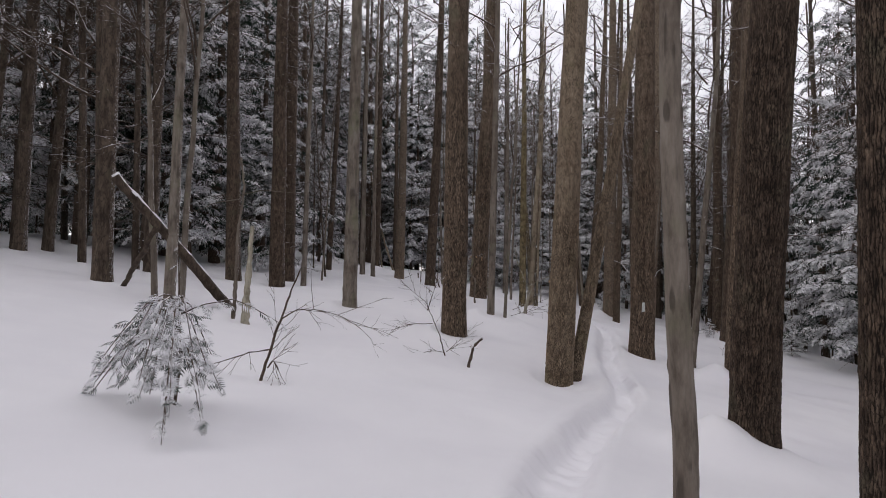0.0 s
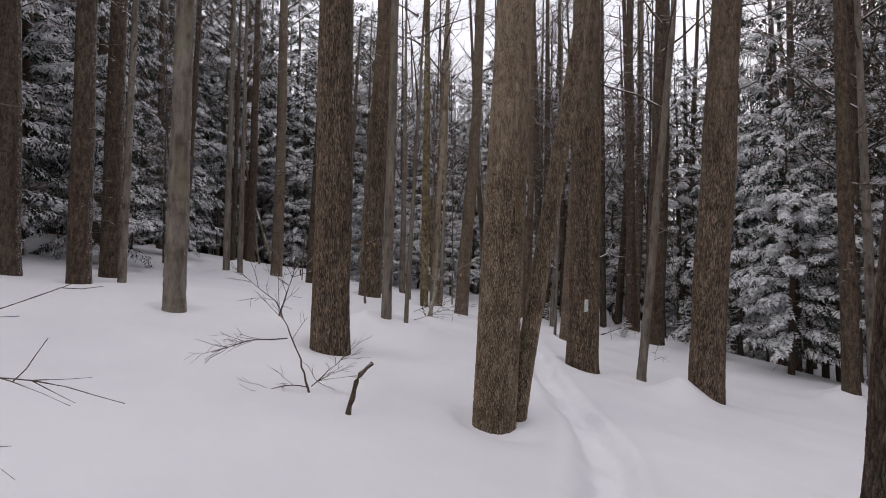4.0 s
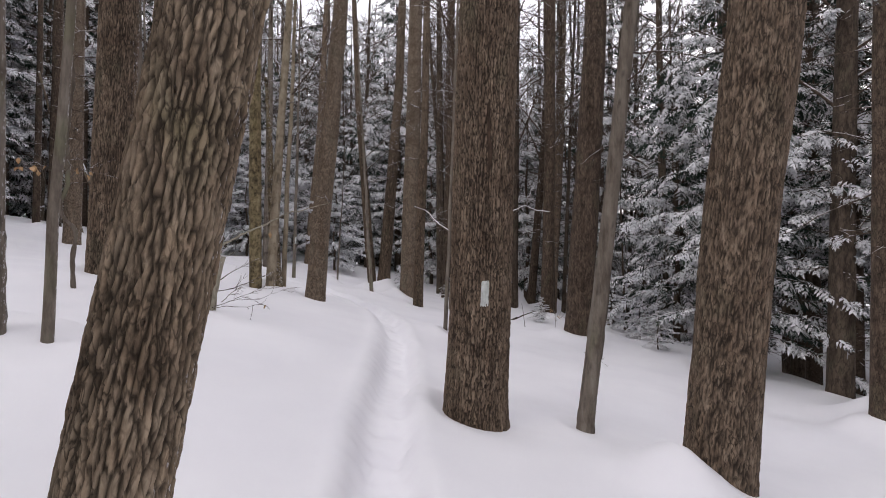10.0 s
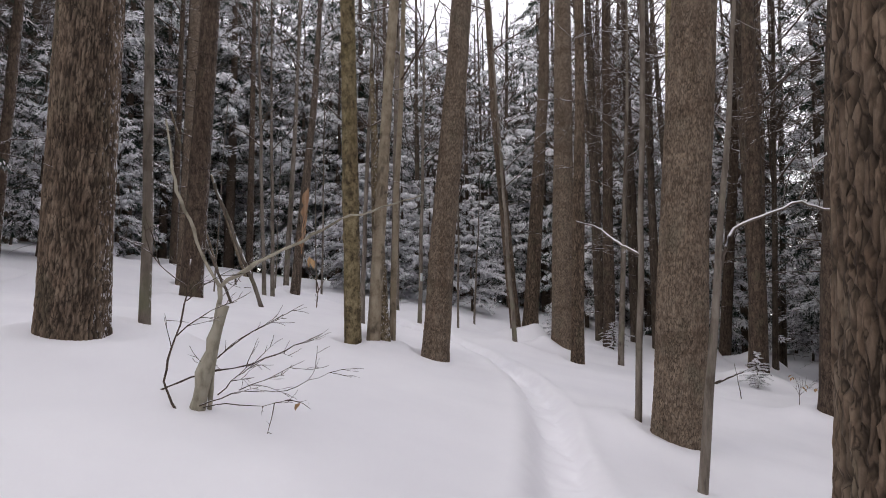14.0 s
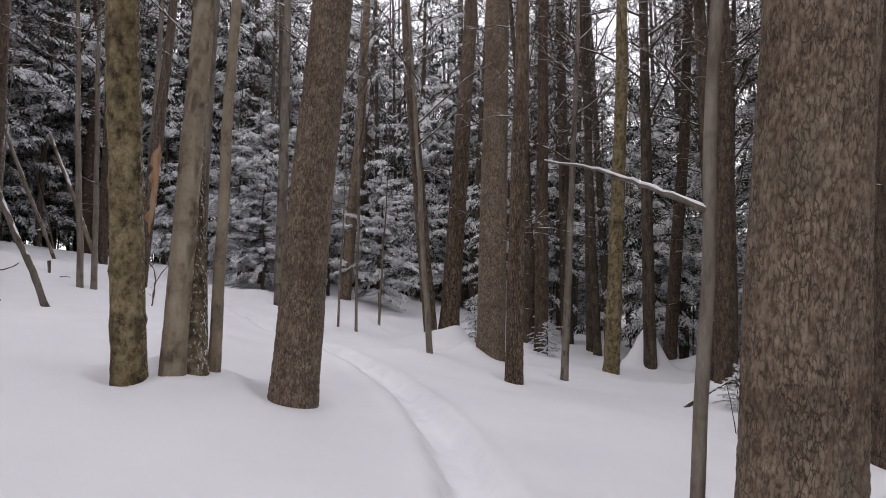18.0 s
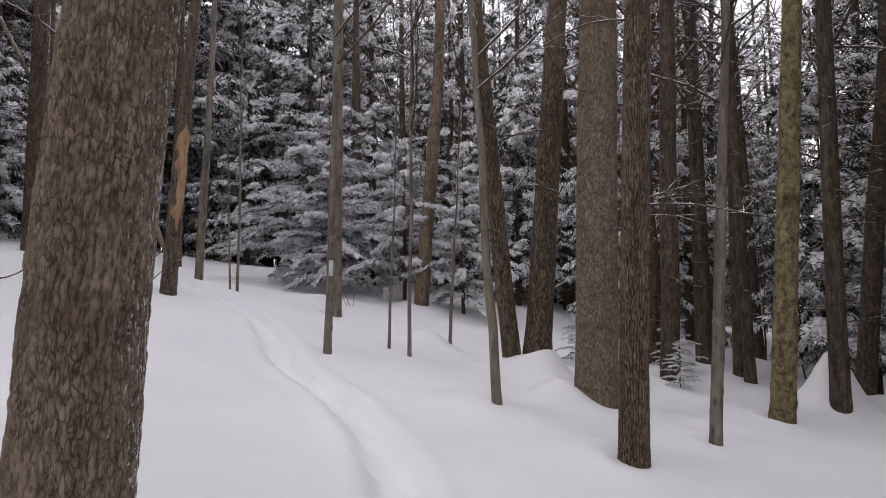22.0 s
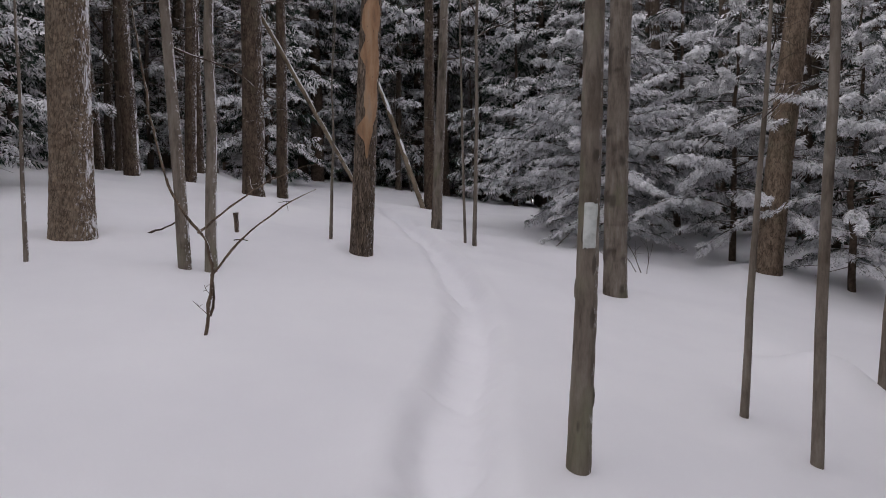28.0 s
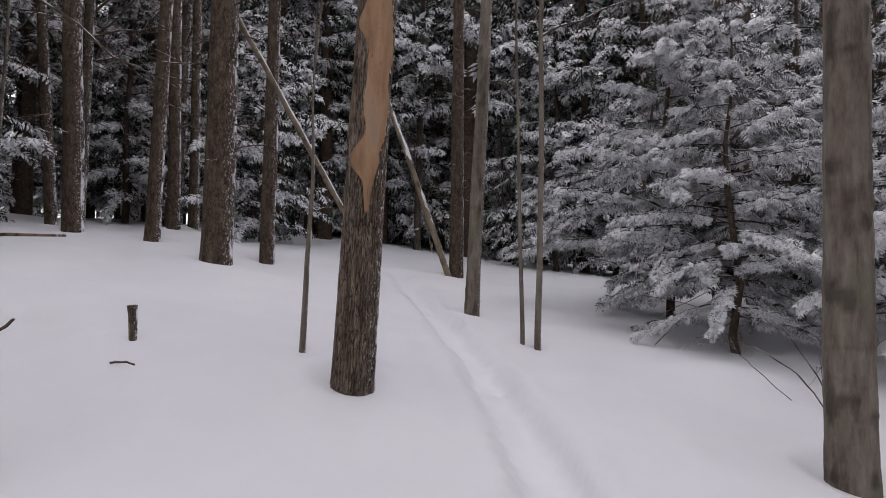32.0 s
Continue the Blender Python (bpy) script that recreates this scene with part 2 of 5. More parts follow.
BARK = {
    "ridged": bark_material("ridged_grey_bark", (0.1636, 0.1251, 0.0881), (0.3158, 0.2428, 0.1717), (0.4250, 0.3405, 0.2497), 0.4, 60, (0.2424, 0.2153, 0.1237), 0.004, 0.35, plates_of=(62, 0.3)),
    "plated": bark_material("furrowed_brown_bark", (0.0910, 0.0658, 0.0470), (0.1984, 0.1463, 0.1052), (0.2886, 0.2248, 0.1664), 0.35, 48, (0.1606, 0.1432, 0.0957), 0.005, 0.2, 0.65, plates_of=(42, 0.26)),
    "scaly": bark_material("scaly_russet_bark", (0.1343, 0.0997, 0.0727), (0.2194, 0.1697, 0.1260), (0.3001, 0.2418, 0.1852), 0.75, 60, (0.1816, 0.1591, 0.1165), 0.005, 0.12, plates_of=(50, 0.3)),
    "smooth": bark_material("smooth_grey_bark", (0.0996, 0.0814, 0.0652), (0.1794, 0.1506, 0.1248), (0.2487, 0.2185, 0.1841), 0.22, 30, (0.1689, 0.1676, 0.1052), 0.002, 0.15),
    "pale": bark_material("pale_smooth_bark", (0.1070, 0.0848, 0.0575), (0.2781, 0.2281, 0.1644), (0.3536, 0.3023, 0.2247), 0.6, 14, (0.2141, 0.1803, 0.1144), 0.002, 0.1, 0.8),
    "mottled": bark_material("mottled_pale_bark", (0.0428, 0.0318, 0.0173), (0.1931, 0.1537, 0.0844), (0.3106, 0.2545, 0.1488), 0.7, 34, (0.1280, 0.1060, 0.0402), 0.004, 0.35),
    "snowy": bark_material("snow_plastered_bark", (0.0428, 0.0318, 0.0192), (0.1501, 0.1167, 0.0717), (0.2571, 0.2068, 0.1341), 0.7, 34, (0.1280, 0.1060, 0.0402), 0.006, 0.35, 0.75, -1.4),
    "dead": bark_material("weathered_dead_bark", (0.0996, 0.0764, 0.0580), (0.2183, 0.1676, 0.1280), (0.2991, 0.2439, 0.2009), 0.1, 50, (0.1595, 0.1326, 0.1156), 0.005, 0.7, plates_of=(50, 0.2)),
    "dark": bark_material("dark_furrowed_bark", (0.0343, 0.0244, 0.0173), (0.0910, 0.0636, 0.0459), (0.1606, 0.1220, 0.0900), 0.35, 48, (0.1070, 0.0954, 0.0631), 0.005, 0.2, 0.7, plates_of=(42, 0.28)),
    "far": bark_material("dark_forest_bark", (0.0374, 0.0276, 0.0210), (0.0910, 0.0679, 0.0508), (0.1501, 0.1188, 0.0909), 0.3, 26, (0.1175, 0.1060, 0.0717), 0.006, 0.6, 0.6),
}


def twig_material(name, low, high):
    m, n, l, bsdf = nodes_of(name)
    vec = coords(n, l, (1, 1, 1))
    col = ramp(n, l, tex(n, l, vec, 18, 3), [(0.35, (0.048, 0.033, 0.024)), (0.7, (0.12, 0.088, 0.066))])
    cover = times(n, l, facing(n, l, (0, 0, 1), 0.35, 0.7), ramp(n, l, tex(n, l, vec, 6, 2), [(low, (0, 0, 0)), (high, (1, 1, 1))]))
    l.new(mix(n, l, cover, col, SNOW), bsdf.inputs["Base Color"])
    return m


def needle_material(name, low, high, grain, under, upper):
    m, n, l, bsdf = nodes_of(name, 0.7)
    vec = coords(n, l, (1, 1, 1))
    col = ramp(n, l, tex(n, l, vec, 2.5, 4), [(0.3, (0.016, 0.03, 0.022)), (0.55, (0.032, 0.055, 0.038)), (0.75, (0.062, 0.075, 0.046))])
    cover = times(n, l, facing(n, l, (0, 0, 1), under, upper), ramp(n, l, tex(n, l, vec, grain, 3, 0.7), [(low, (0, 0, 0)), (high, (1, 1, 1))]))
    l.new(mix(n, l, cover, col, SNOW), bsdf.inputs["Base Color"])
    return m


def snow_material():
    m, n, l, bsdf = nodes_of("fresh_snow", 0.75)
    tc = n.new("ShaderNodeTexCoord")
    vec = tc.outputs["Object"]
    col = ramp(n, l, tex(n, l, vec, 0.5, 4), [(0.3, (0.79, 0.78, 0.815)), (0.7, (0.86, 0.85, 0.875))])
    l.new(col, bsdf.inputs["Base Color"])
    fine = tex(n, l, vec, 60, 4, 0.7)
    bumped(n, l, bsdf, fine, 0.25, 0.004)
    bsdf.inputs["Subsurface Weight"].default_value = 0.0
    return m


def plain(name, stops, scale=8.0, roughness=0.8, stretch=(1, 1, 1), depth=0.0):
    m, n, l, bsdf = nodes_of(name, roughness)
    fac = tex(n, l, coords(n, l, stretch), scale, 4)
    l.new(ramp(n, l, fac, stops), bsdf.inputs["Base Color"])
    if depth:
        bumped(n, l, bsdf, fac, 0.7, depth)
    return m


TWIG, BARETWIG, SNOWMAT = twig_material("snow_dusted_twig", 0.42, 0.52), twig_material("bare_brown_twig", 0.52, 0.6), snow_material()
NEEDLE = needle_material("snow_dusted_needles", 0.33, 0.51, 12, -0.35, 0.2)
NEEDLE_NEAR = needle_material("snow_laden_needles", 0.29, 0.5, 30, -0.75, 0.0)
BLAZE = plain("white_blaze_paint", [(0.3, (0.42, 0.44, 0.42)), (0.6, (0.62, 0.64, 0.62))], 25, 0.6)
BAREWOOD = plain("bare_orange_wood", [(0.3, (0.2, 0.13, 0.085)), (0.45, (0.34, 0.2, 0.115)), (0.6, (0.42, 0.27, 0.165)), (0.75, (0.33, 0.26, 0.2))], 9, 0.7, (1, 1, 0.2), 0.004)
WOUND = plain("dark_canker", [(0.3, (0.02, 0.014, 0.011)), (0.7, (0.085, 0.055, 0.038))], 20, 0.9, (1, 1, 0.4), 0.006)
DRYLEAF = plain("dry_tan_leaf", [(0.3, (0.3, 0.17, 0.08)), (0.7, (0.5, 0.34, 0.19))], 12, 0.7)
GREYBARK = plain("pale_grey_bark", [(0.35, (0.2, 0.18, 0.135)), (0.5, (0.33, 0.3, 0.235)), (0.7, (0.4, 0.37, 0.3))], 14, 0.9, (1, 1, 0.5), 0.003)
MOSS = plain("green_moss", [(0.3, (0.06, 0.065, 0.02)), (0.7, (0.13, 0.12, 0.04))], 30, 0.95)

# ---- the plan of standing trees: bark, x, y, snow level, girth, height, leans, nearest distance of the path ----
TREES = []


def stand(bark, x, y, z, girth, height, lean_x, lean_y, near):
    TREES.append((bark, x, y, z, girth, height, lean_x, lean_y, near))
    return len(TREES) - 1


stand("smooth", 0.933, 2.204, -0.092, 0.096, 8.0, -0.023, -0.029, 1.0)
stand("dark", 3.274, 6.055, -0.282, 0.485, 20.0, -0.008, -0.144, 3.3)
stand("dark", 3.02, 3.95, -0.45, 0.27, 18.0, 0.010, -0.008, 3.8)
stand("ridged", 1.865, 9.161, -0.444, 0.426, 20.0, 0.030, -0.101, 1.8)
stand("ridged", 2.176, 9.329, -0.169, 0.202, 14.0, 0.176, -0.019, 2.0)
stand("plated", 0.207, 10.500, 0.356, 0.460, 20.0, 0.006, -0.054, 4.2)
stand("plated", 4.409, 12.647, -0.285, 0.525, 21.0, 0.001, -0.074, 1.9)
stand("smooth", 5.583, 12.769, -0.547, 0.155, 11.0, 0.055, -0.109, 4.0)
stand("plated", 6.043, 11.648, -0.689, 0.542, 20.0, -0.003, -0.130, 5.4)
stand("dark", 9.866, 19.523, -0.637, 0.640, 20.0, 0.029, -0.062, 7.7)
stand("smooth", -1.995, 12.148, 0.777, 0.301, 15.0, 0.007, -0.001, 8.0)
stand("dark", -4.404, 15.015, 1.087, 0.405, 19.0, 0.001, -0.020, 10.6)
stand("dark", -4.93, 17.92, 1.31, 0.45, 20.0, 0.004, -0.019, 13.2)
stand("smooth", -3.78, 15.32, 1.16, 0.15, 12.0, 0.014, 0.001, 10.9)
stand("dark", -5.53, 14.94, 1.34, 0.39, 19.0, -0.024, -0.021, 10.2)
stand("smooth", -3.30, 23.09, 1.53, 0.22, 14.0, 0.007, 0.001, 18.6)
stand("smooth", -4.45, 9.22, 0.86, 0.18, 12.0, 0.008, 0.014, 7.7)
stand("smooth", -5.02, 9.87, 0.96, 0.11, 8.0, -0.070, 0.009, 8.4)
stand("smooth", -4.41, 9.55, 0.86, 0.11, 9.0, 0.029, 0.013, 8.0)
stand("mottled", 2.747, 19.556, 0.327, 0.238, 14.0, -0.012, -0.139, 3.4)
stand("scaly", 3.890, 19.885, 0.183, 0.385, 19.0, 0.084, 0.014, 2.7)
stand("pale", 3.02, 19.58, 0.52, 0.18, 13.0, 0.058, 0.010, 3.6)
stand("snowy", 3.14, 19.72, 0.49, 0.22, 4.2, -0.046, 0.192, 3.7)
stand("pale", 3.27, 19.86, 0.43, 0.10, 9.0, 0.037, -0.007, 3.9)
stand("smooth", 5.894, 23.734, 0.097, 0.102, 8.0, -0.033, 0.130, 4.2)
stand("plated", 6.493, 26.360, 0.023, 0.273, 14.0, -0.106, -0.116, 5.4)
stand("scaly", 7.316, 25.027, -0.193, 0.524, 20.0, 0.002, -0.091, 4.3)
stand("plated", 7.027, 23.013, -0.276, 0.266, 16.0, 0.025, -0.034, 3.4)
stand("smooth", 8.453, 24.290, -0.501, 0.138, 9.0, 0.044, -0.036, 5.7)
stand("smooth", 5.801, 17.328, -0.173, 0.070, 9.0, 0.003, -0.100, 1.8)
stand("smooth", 5.719, 15.976, -0.414, 0.076, 4.5, 0.081, -0.067, 3.6)
stand("scaly", 6.078, 17.067, -0.381, 0.489, 21.0, 0.045, -0.070, 2.0)
stand("plated", 0.992, 15.943, 0.853, 0.464, 20.0, 0.045, -0.057, 5.2)
stand("smooth", 1.26, 16.49, 0.96, 0.09, 9.0, -0.013, -0.008, 5.7)
stand("smooth", 1.05, 12.42, 0.59, 0.16, 12.0, 0.014, -0.068, 3.1)
stand("smooth", 1.36, 12.41, 0.56, 0.07, 8.0, 0.053, -0.014, 2.9)
stand("smooth", 11.34, 13.58, -1.15, 0.20, 14.0, 0.000, -0.000, 9.1)
stand("dark", 10.41, 13.23, -0.97, 0.32, 18.0, 0.006, -0.009, 8.4)
stand("dark", -0.52, 22.69, 1.14, 0.41, 19.0, 0.041, -0.003, 8.9)
stand("smooth", -2.87, 23.11, 1.53, 0.18, 13.0, 0.005, 0.003, 12.0)
stand("dark", -4.81, 23.73, 1.79, 0.25, 16.0, 0.036, 0.022, 12.5)
stand("mottled", 10.437, 26.138, -0.726, 0.337, 17.0, 0.037, -0.048, 7.4)
stand("plated", 6.869, 26.362, 0.432, 0.387, 18.0, 0.088, 0.034, 5.2)
stand("plated", 5.14, 32.94, 0.81, 0.39, 16.0, 0.085, 0.051, 8.8)
stand("dark", 9.73, 28.30, -0.54, 0.35, 20.0, 0.023, -0.005, 11.7)
stand("dark", 13.12, 27.92, -0.77, 0.33, 17.0, 0.039, -0.103, 11.7)
stand("plated", 13.13, 26.44, -0.94, 0.42, 19.0, 0.065, 0.006, 10.2)
stand("dark", 11.62, 24.07, -0.66, 0.40, 20.0, 0.015, -0.015, 7.7)
stand("smooth", 3.906, 25.329, 0.422, 0.104, 9.0, 0.024, 0.029, 1.5)
stand("smooth", 3.303, 29.997, 0.620, 0.285, 15.0, 0.013, -0.007, 3.3)
stand("dead", 0.335, 28.824, 1.162, 0.286, 12.0, 0.094, -0.039, 4.0)
stand("smooth", 2.699, 22.500, 0.592, 0.096, 8.0, 0.033, -0.045, 3.1)
stand("smooth", -0.026, 26.476, 1.128, 0.113, 9.0, -0.031, -0.032, 4.0)
stand("smooth", 0.150, 26.613, 1.130, 0.109, 9.0, -0.031, 0.047, 4.0)
stand("smooth", 4.95, 26.32, 0.23, 0.06, 8.0, 0.013, 0.030, 3.5)
stand("smooth", 4.62, 26.80, 0.32, 0.05, 3.0, 0.037, 0.011, 4.1)
stand("smooth", 5.65, 28.39, 0.05, 0.07, 3.6, 0.055, 0.013, 5.1)
stand("scaly", -2.067, 26.669, 1.440, 0.437, 19.0, 0.016, -0.002, 5.4)
stand("smooth", -1.02, 25.64, 1.25, 0.04, 3.2, 0.055, -0.026, 4.0)
stand("smooth", -0.74, 33.09, 1.32, 0.21, 15.0, 0.043, 0.009, 8.2)
stand("dark", -3.20, 37.52, 1.99, 0.33, 18.0, 0.001, 0.006, 13.3)
stand("smooth", 0.78, 31.50, 1.18, 0.07, 8.0, 0.006, 0.020, 6.0)
stand("smooth", 0.61, 31.50, 1.23, 0.05, 5.0, -0.019, 0.002, 6.1)
stand("smooth", -0.28, 29.01, 1.34, 0.05, 2.2, 0.024, 0.018, 4.3)
stand("dark", -3.71, 31.09, 2.15, 0.42, 20.0, 0.012, -0.000, 7.8)
stand("dark", -4.84, 33.16, 2.18, 0.26, 17.0, 0.010, 0.003, 10.2)
stand("dark", -10.78, 32.63, 2.86, 0.25, 16.0, -0.033, -0.064, 12.5)
stand("dark", -7.72, 31.40, 2.71, 0.35, 18.0, -0.016, -0.030, 10.0)
stand("dark", -7.21, 32.55, 2.57, 0.28, 18.0, 0.015, 0.022, 10.8)
stand("dark", -8.57, 34.02, 3.00, 0.28, 18.0, -0.010, -0.013, 12.7)
stand("dark", -8.70, 34.64, 3.10, 0.24, 17.0, -0.006, -0.008, 13.3)

# the lie of the land
PLANE = (-0.1112, -0.1447, 0.0471)
SWELLS = [(-4, 2, 0.07), (0, 2, 0.15), (4, 2, 0.14), (0, 6.5, -0.21), (4, 6.5, -0.18), (8, 6.5, -0.10), (8, 11, -0.21), (12, 11, -0.08), (-8, 15.5, -0.15), (-4, 15.5, -0.07), (0, 15.5, 0.40), (4, 15.5, 0.13), (8, 15.5, -0.21), (-8, 20, -0.11), (-4, 20, -0.11), (4, 20, -0.11), (8, 20, -0.14), (12, 20, 0.12), (-4, 24.5, -0.07), (4, 24.5, 0.16), (8, 24.5, -0.07), (12, 24.5, -0.09), (-8, 29, 0.15), (-4, 29, 0.11), (4, 29, -0.08), (8, 29, -0.19), (12, 29, -0.11), (-8, 33.5, 0.09), (0, 33.5, -0.09), (-4, 38, -0.13), (4, 38, 0.19), (8, 38, 0.09)]

# ---- the snow ----
TRAIL = [(0.0, -3.0), (0.3, 1.5), (0.65, 3.68), (1.53, 6.03), (2.6, 8.1), (2.95, 9.3), (3.15, 10.7), (3.4, 11.8), (3.95, 13.6), (4.45, 15.4), (4.85, 17.2), (5.1, 19.0),
         (5.12, 20.5), (4.92, 22.2), (4.25, 23.6), (3.45, 24.7), (2.85, 26.6), (2.1, 28.2), (1.02, 29.8), (-0.14, 31.3), (-1.7, 33.1), (-4.2, 36.5)]


def smooth_line(points, step):
    p = np.array(points, float)
    s = np.r_[0, np.cumsum(np.linalg.norm(np.diff(p, axis=0), axis=1))]
    q = np.arange(0, s[-1], step)
    out = np.c_[np.interp(q, s, p[:, 0]), np.interp(q, s, p[:, 1])]
    k = int(0.8 / step)
    pad = np.pad(out, ((k, k), (0, 0)), "edge")
    return np.array([pad[i:i + 2 * k + 1].mean(0) for i in range(len(out))])


TRACK = smooth_line(TRAIL, 0.1)


def hillside(x, y):
    """The lie of the land under the snow: a slope that falls to the east, with a bank down to a brook, and flattens out uphill."""
    x, y = np.asarray(x, float), np.asarray(y, float)
    xx, yy = np.clip(x, -14, 13), np.clip(y, -6, 42)
    far = np.where(x < -14, (-14 - x) * 0.04, 0) - np.where(y > 42, 0, 0)
    z = PLANE[0] + PLANE[1] * xx + PLANE[2] * yy + far
    for cx, cy, h in SWELLS:
        z = z + h * np.exp(-((x - cx) ** 2 + (y - cy) ** 2) / 32.0)
    edge = 12.2 + 0.03 * y + 1.2 * (vnoise(y / 6, 0, 0, 5) - 0.5)
    z = z - 1.7 / (1 + np.exp(-(x - edge - 2.2) / 0.8))
    return z


RAISED = [tree[3] - float(hillside(tree[1], tree[2])) for tree in TREES]


def settle(x, y):
    """Snow drawn up or sunk around the trunks."""
    x, y = np.asarray(x, float), np.asarray(y, float)
    tot, wsum = np.zeros(x.shape), np.zeros(x.shape)
    for raised, (bark, tx, ty, tz, girth, *rest) in zip(RAISED, TREES):
        near = (np.abs(x - tx) < 2) & (np.abs(y - ty) < 2)
        if not near.any():
            continue
        r2 = (x[near] - tx) ** 2 + (y[near] - ty) ** 2
        w = np.exp(-r2 / (2 * (0.17 if bark in ("mottled", "pale", "snowy") else 0.42 if abs(raised) < 0.35 else 0.3) ** 2))
        tot[near] += w * raised
        wsum[near] += w
    return tot / np.maximum(wsum, 1.0)


# drifts on the uphill side of three stout trunks: place and height
PILES = ((6.04, 11.65, 0.24), (7.32, 25.03, 0.2), (3.27, 6.06, 0.18))


def snow_level(x, y):
    x, y = np.atleast_1d(np.asarray(x, float)), np.atleast_1d(np.asarray(y, float))
    z = hillside(x, y) + settle(x, y)
    z = z + 0.10 * (vnoise(x / 2.6 + 0.2 * y, y / 1.3, 0, 3) - 0.5) + 0.05 * (vnoise(x / 1.3, y / 0.7, 0, 6) - 0.5) + 0.025 * (vnoise(x / 0.6, y / 0.6, 0, 4) - 0.5)
    # wells and small drifts close to the stems
    for bark, tx, ty, tz, girth, *rest in TREES:
        near = (np.abs(x - tx) < 1.2) & (np.abs(y - ty) < 1.2)
        if not near.any():
            continue
        r = np.hypot(x[near] - tx, y[near] - ty)
        # a hollow with a rim on the uphill and far sides
        rim = np.clip(0.5 + 0.6 * ((tx - x[near]) * 0.8 + (y[near] - ty) * 0.6) / (r + 0.01), 0, 1)
        z[near] += 0.085 * min(1, girth / 0.25) * rim * (1 - np.exp(-((r - girth * 0.5) / 0.14) ** 2)) * np.exp(-((r - girth * 0.5 - 0.12) / 0.3) ** 2)
        pile = sum(h for px, py, h in PILES if abs(px - tx) + abs(py - ty) < 0.1)
        if pile:
            z[near] += pile * np.exp(-((x[near] - tx + girth * 0.8) ** 2 + (y[near] - ty + girth * 0.2) ** 2) / (2 * (girth * 0.45) ** 2))
    for mx, my, mh, mr in ((2.69, 32.0, 0.16, 0.45), (12.1, 27.3, 1.05, 0.3), (13.8, 27.2, 0.6, 0.36), (5.3, 28.2, 0.3, 0.3), (6.95, 25.9, 0.16, 0.26), (9.6, 13.2, 0.12, 0.5), (11.1, 13.9, 0.25, 0.4)):
        z += mh * np.exp(-((x - mx) ** 2 + (y - my) ** 2) / (2 * mr * mr))
    # the trodden trail
    close = (x > -6) & (x < 8) & (y > -4) & (y < 38)
    if close.any():
        px, py = x[close], y[close]
        best = np.full(px.shape, 9.0)
        side = np.zeros(px.shape)
        where = np.zeros(px.shape)
        for i in range(0, len(TRACK), 2):
            d = np.hypot(px - TRACK[i, 0], py - TRACK[i, 1])
            hit = d < best
            best[hit], where[hit] = d[hit], i * 0.1
        ragged = best + 0.08 * (vnoise(px / 0.45, py / 0.45, 0, 9) - 0.5) + 0.02 * (vnoise(px / 0.12, py / 0.12, 0, 19) - 0.5)
        z[close] += -0.13 * (0.75 + 0.5 * vnoise(where / 0.5, 0, 0, 8)) / (1 + np.exp((ragged - 0.175) / 0.022)) + 0.025 * np.exp(-((best - 0.32) / 0.09) ** 2)
        z[close] += (best < 0.26) * 0.025 * (vnoise(px / 0.16, py / 0.16, 0, 29) - 0.5)
        # footprints, left and right in turn
        for k in range(3, len(TRACK) - 4, 4):
            tx, ty = TRACK[k]
            hx, hy = TRACK[k + 2] - TRACK[k - 2]
            h = math.hypot(hx, hy)
            hx, hy, foot = hx / h, hy / h, 0.075 * (1 if (k // 4) % 2 else -1)
            ax, ay = px - tx + hy * foot, py - ty - hx * foot
            spot = (np.abs(ax) < 0.4) & (np.abs(ay) < 0.4)
            along, across = ax[spot] * hx + ay[spot] * hy, -ax[spot] * hy + ay[spot] * hx
            pit = z[close]
            pit[spot] -= 0.018 / (1 + np.exp((np.hypot(along / 0.15, across / 0.075) - 1) / 0.1))
            z[close] = pit
    return z


def axis_lines(fine_from, fine_to, step, far, close_from, close_to):
    inner = [p for p in np.arange(fine_from, fine_to, step) if not close_from <= p < close_to] + list(np.arange(close_from, close_to, step / 2))
    inner.sort()
    out, s, p = [], step, fine_to
    while p < far:
        out.append(p)
        s *= 1.22
        p += s
    low, s, p = [], step, fine_from
    while p > -far:
        s *= 1.22
        p -= s
        low.append(p)
    return np.array(low[::-1] + inner + out)


def build_ground():
    gx, gy = axis_lines(-6.0, 12.5, 0.1, 420, -1.5, 5.7), axis_lines(-2.0, 34.0, 0.1, 420, 0.5, 33.0)
    X, Y = np.meshgrid(gx, gy)
    Z = snow_level(X.ravel(), Y.ravel())
    nx, ny = len(gx), len(gy)
    idx = np.arange(nx * ny).reshape(ny, nx)
    faces = np.stack([idx[:-1, :-1], idx[:-1, 1:], idx[1:, 1:], idx[1:, :-1]], -1).reshape(-1, 4)
    return tagged(new("ground", mesh_of("ground", np.c_[X.ravel(), Y.ravel(), Z], faces, SNOWMAT)), "deep fresh snow over the forest floor with a trodden trail", "ground", kind="structure")


ground = build_ground()


def level(x, y):
    return float(snow_level(x, y)[0])


# ---- trunks ----
GRIDS = {}


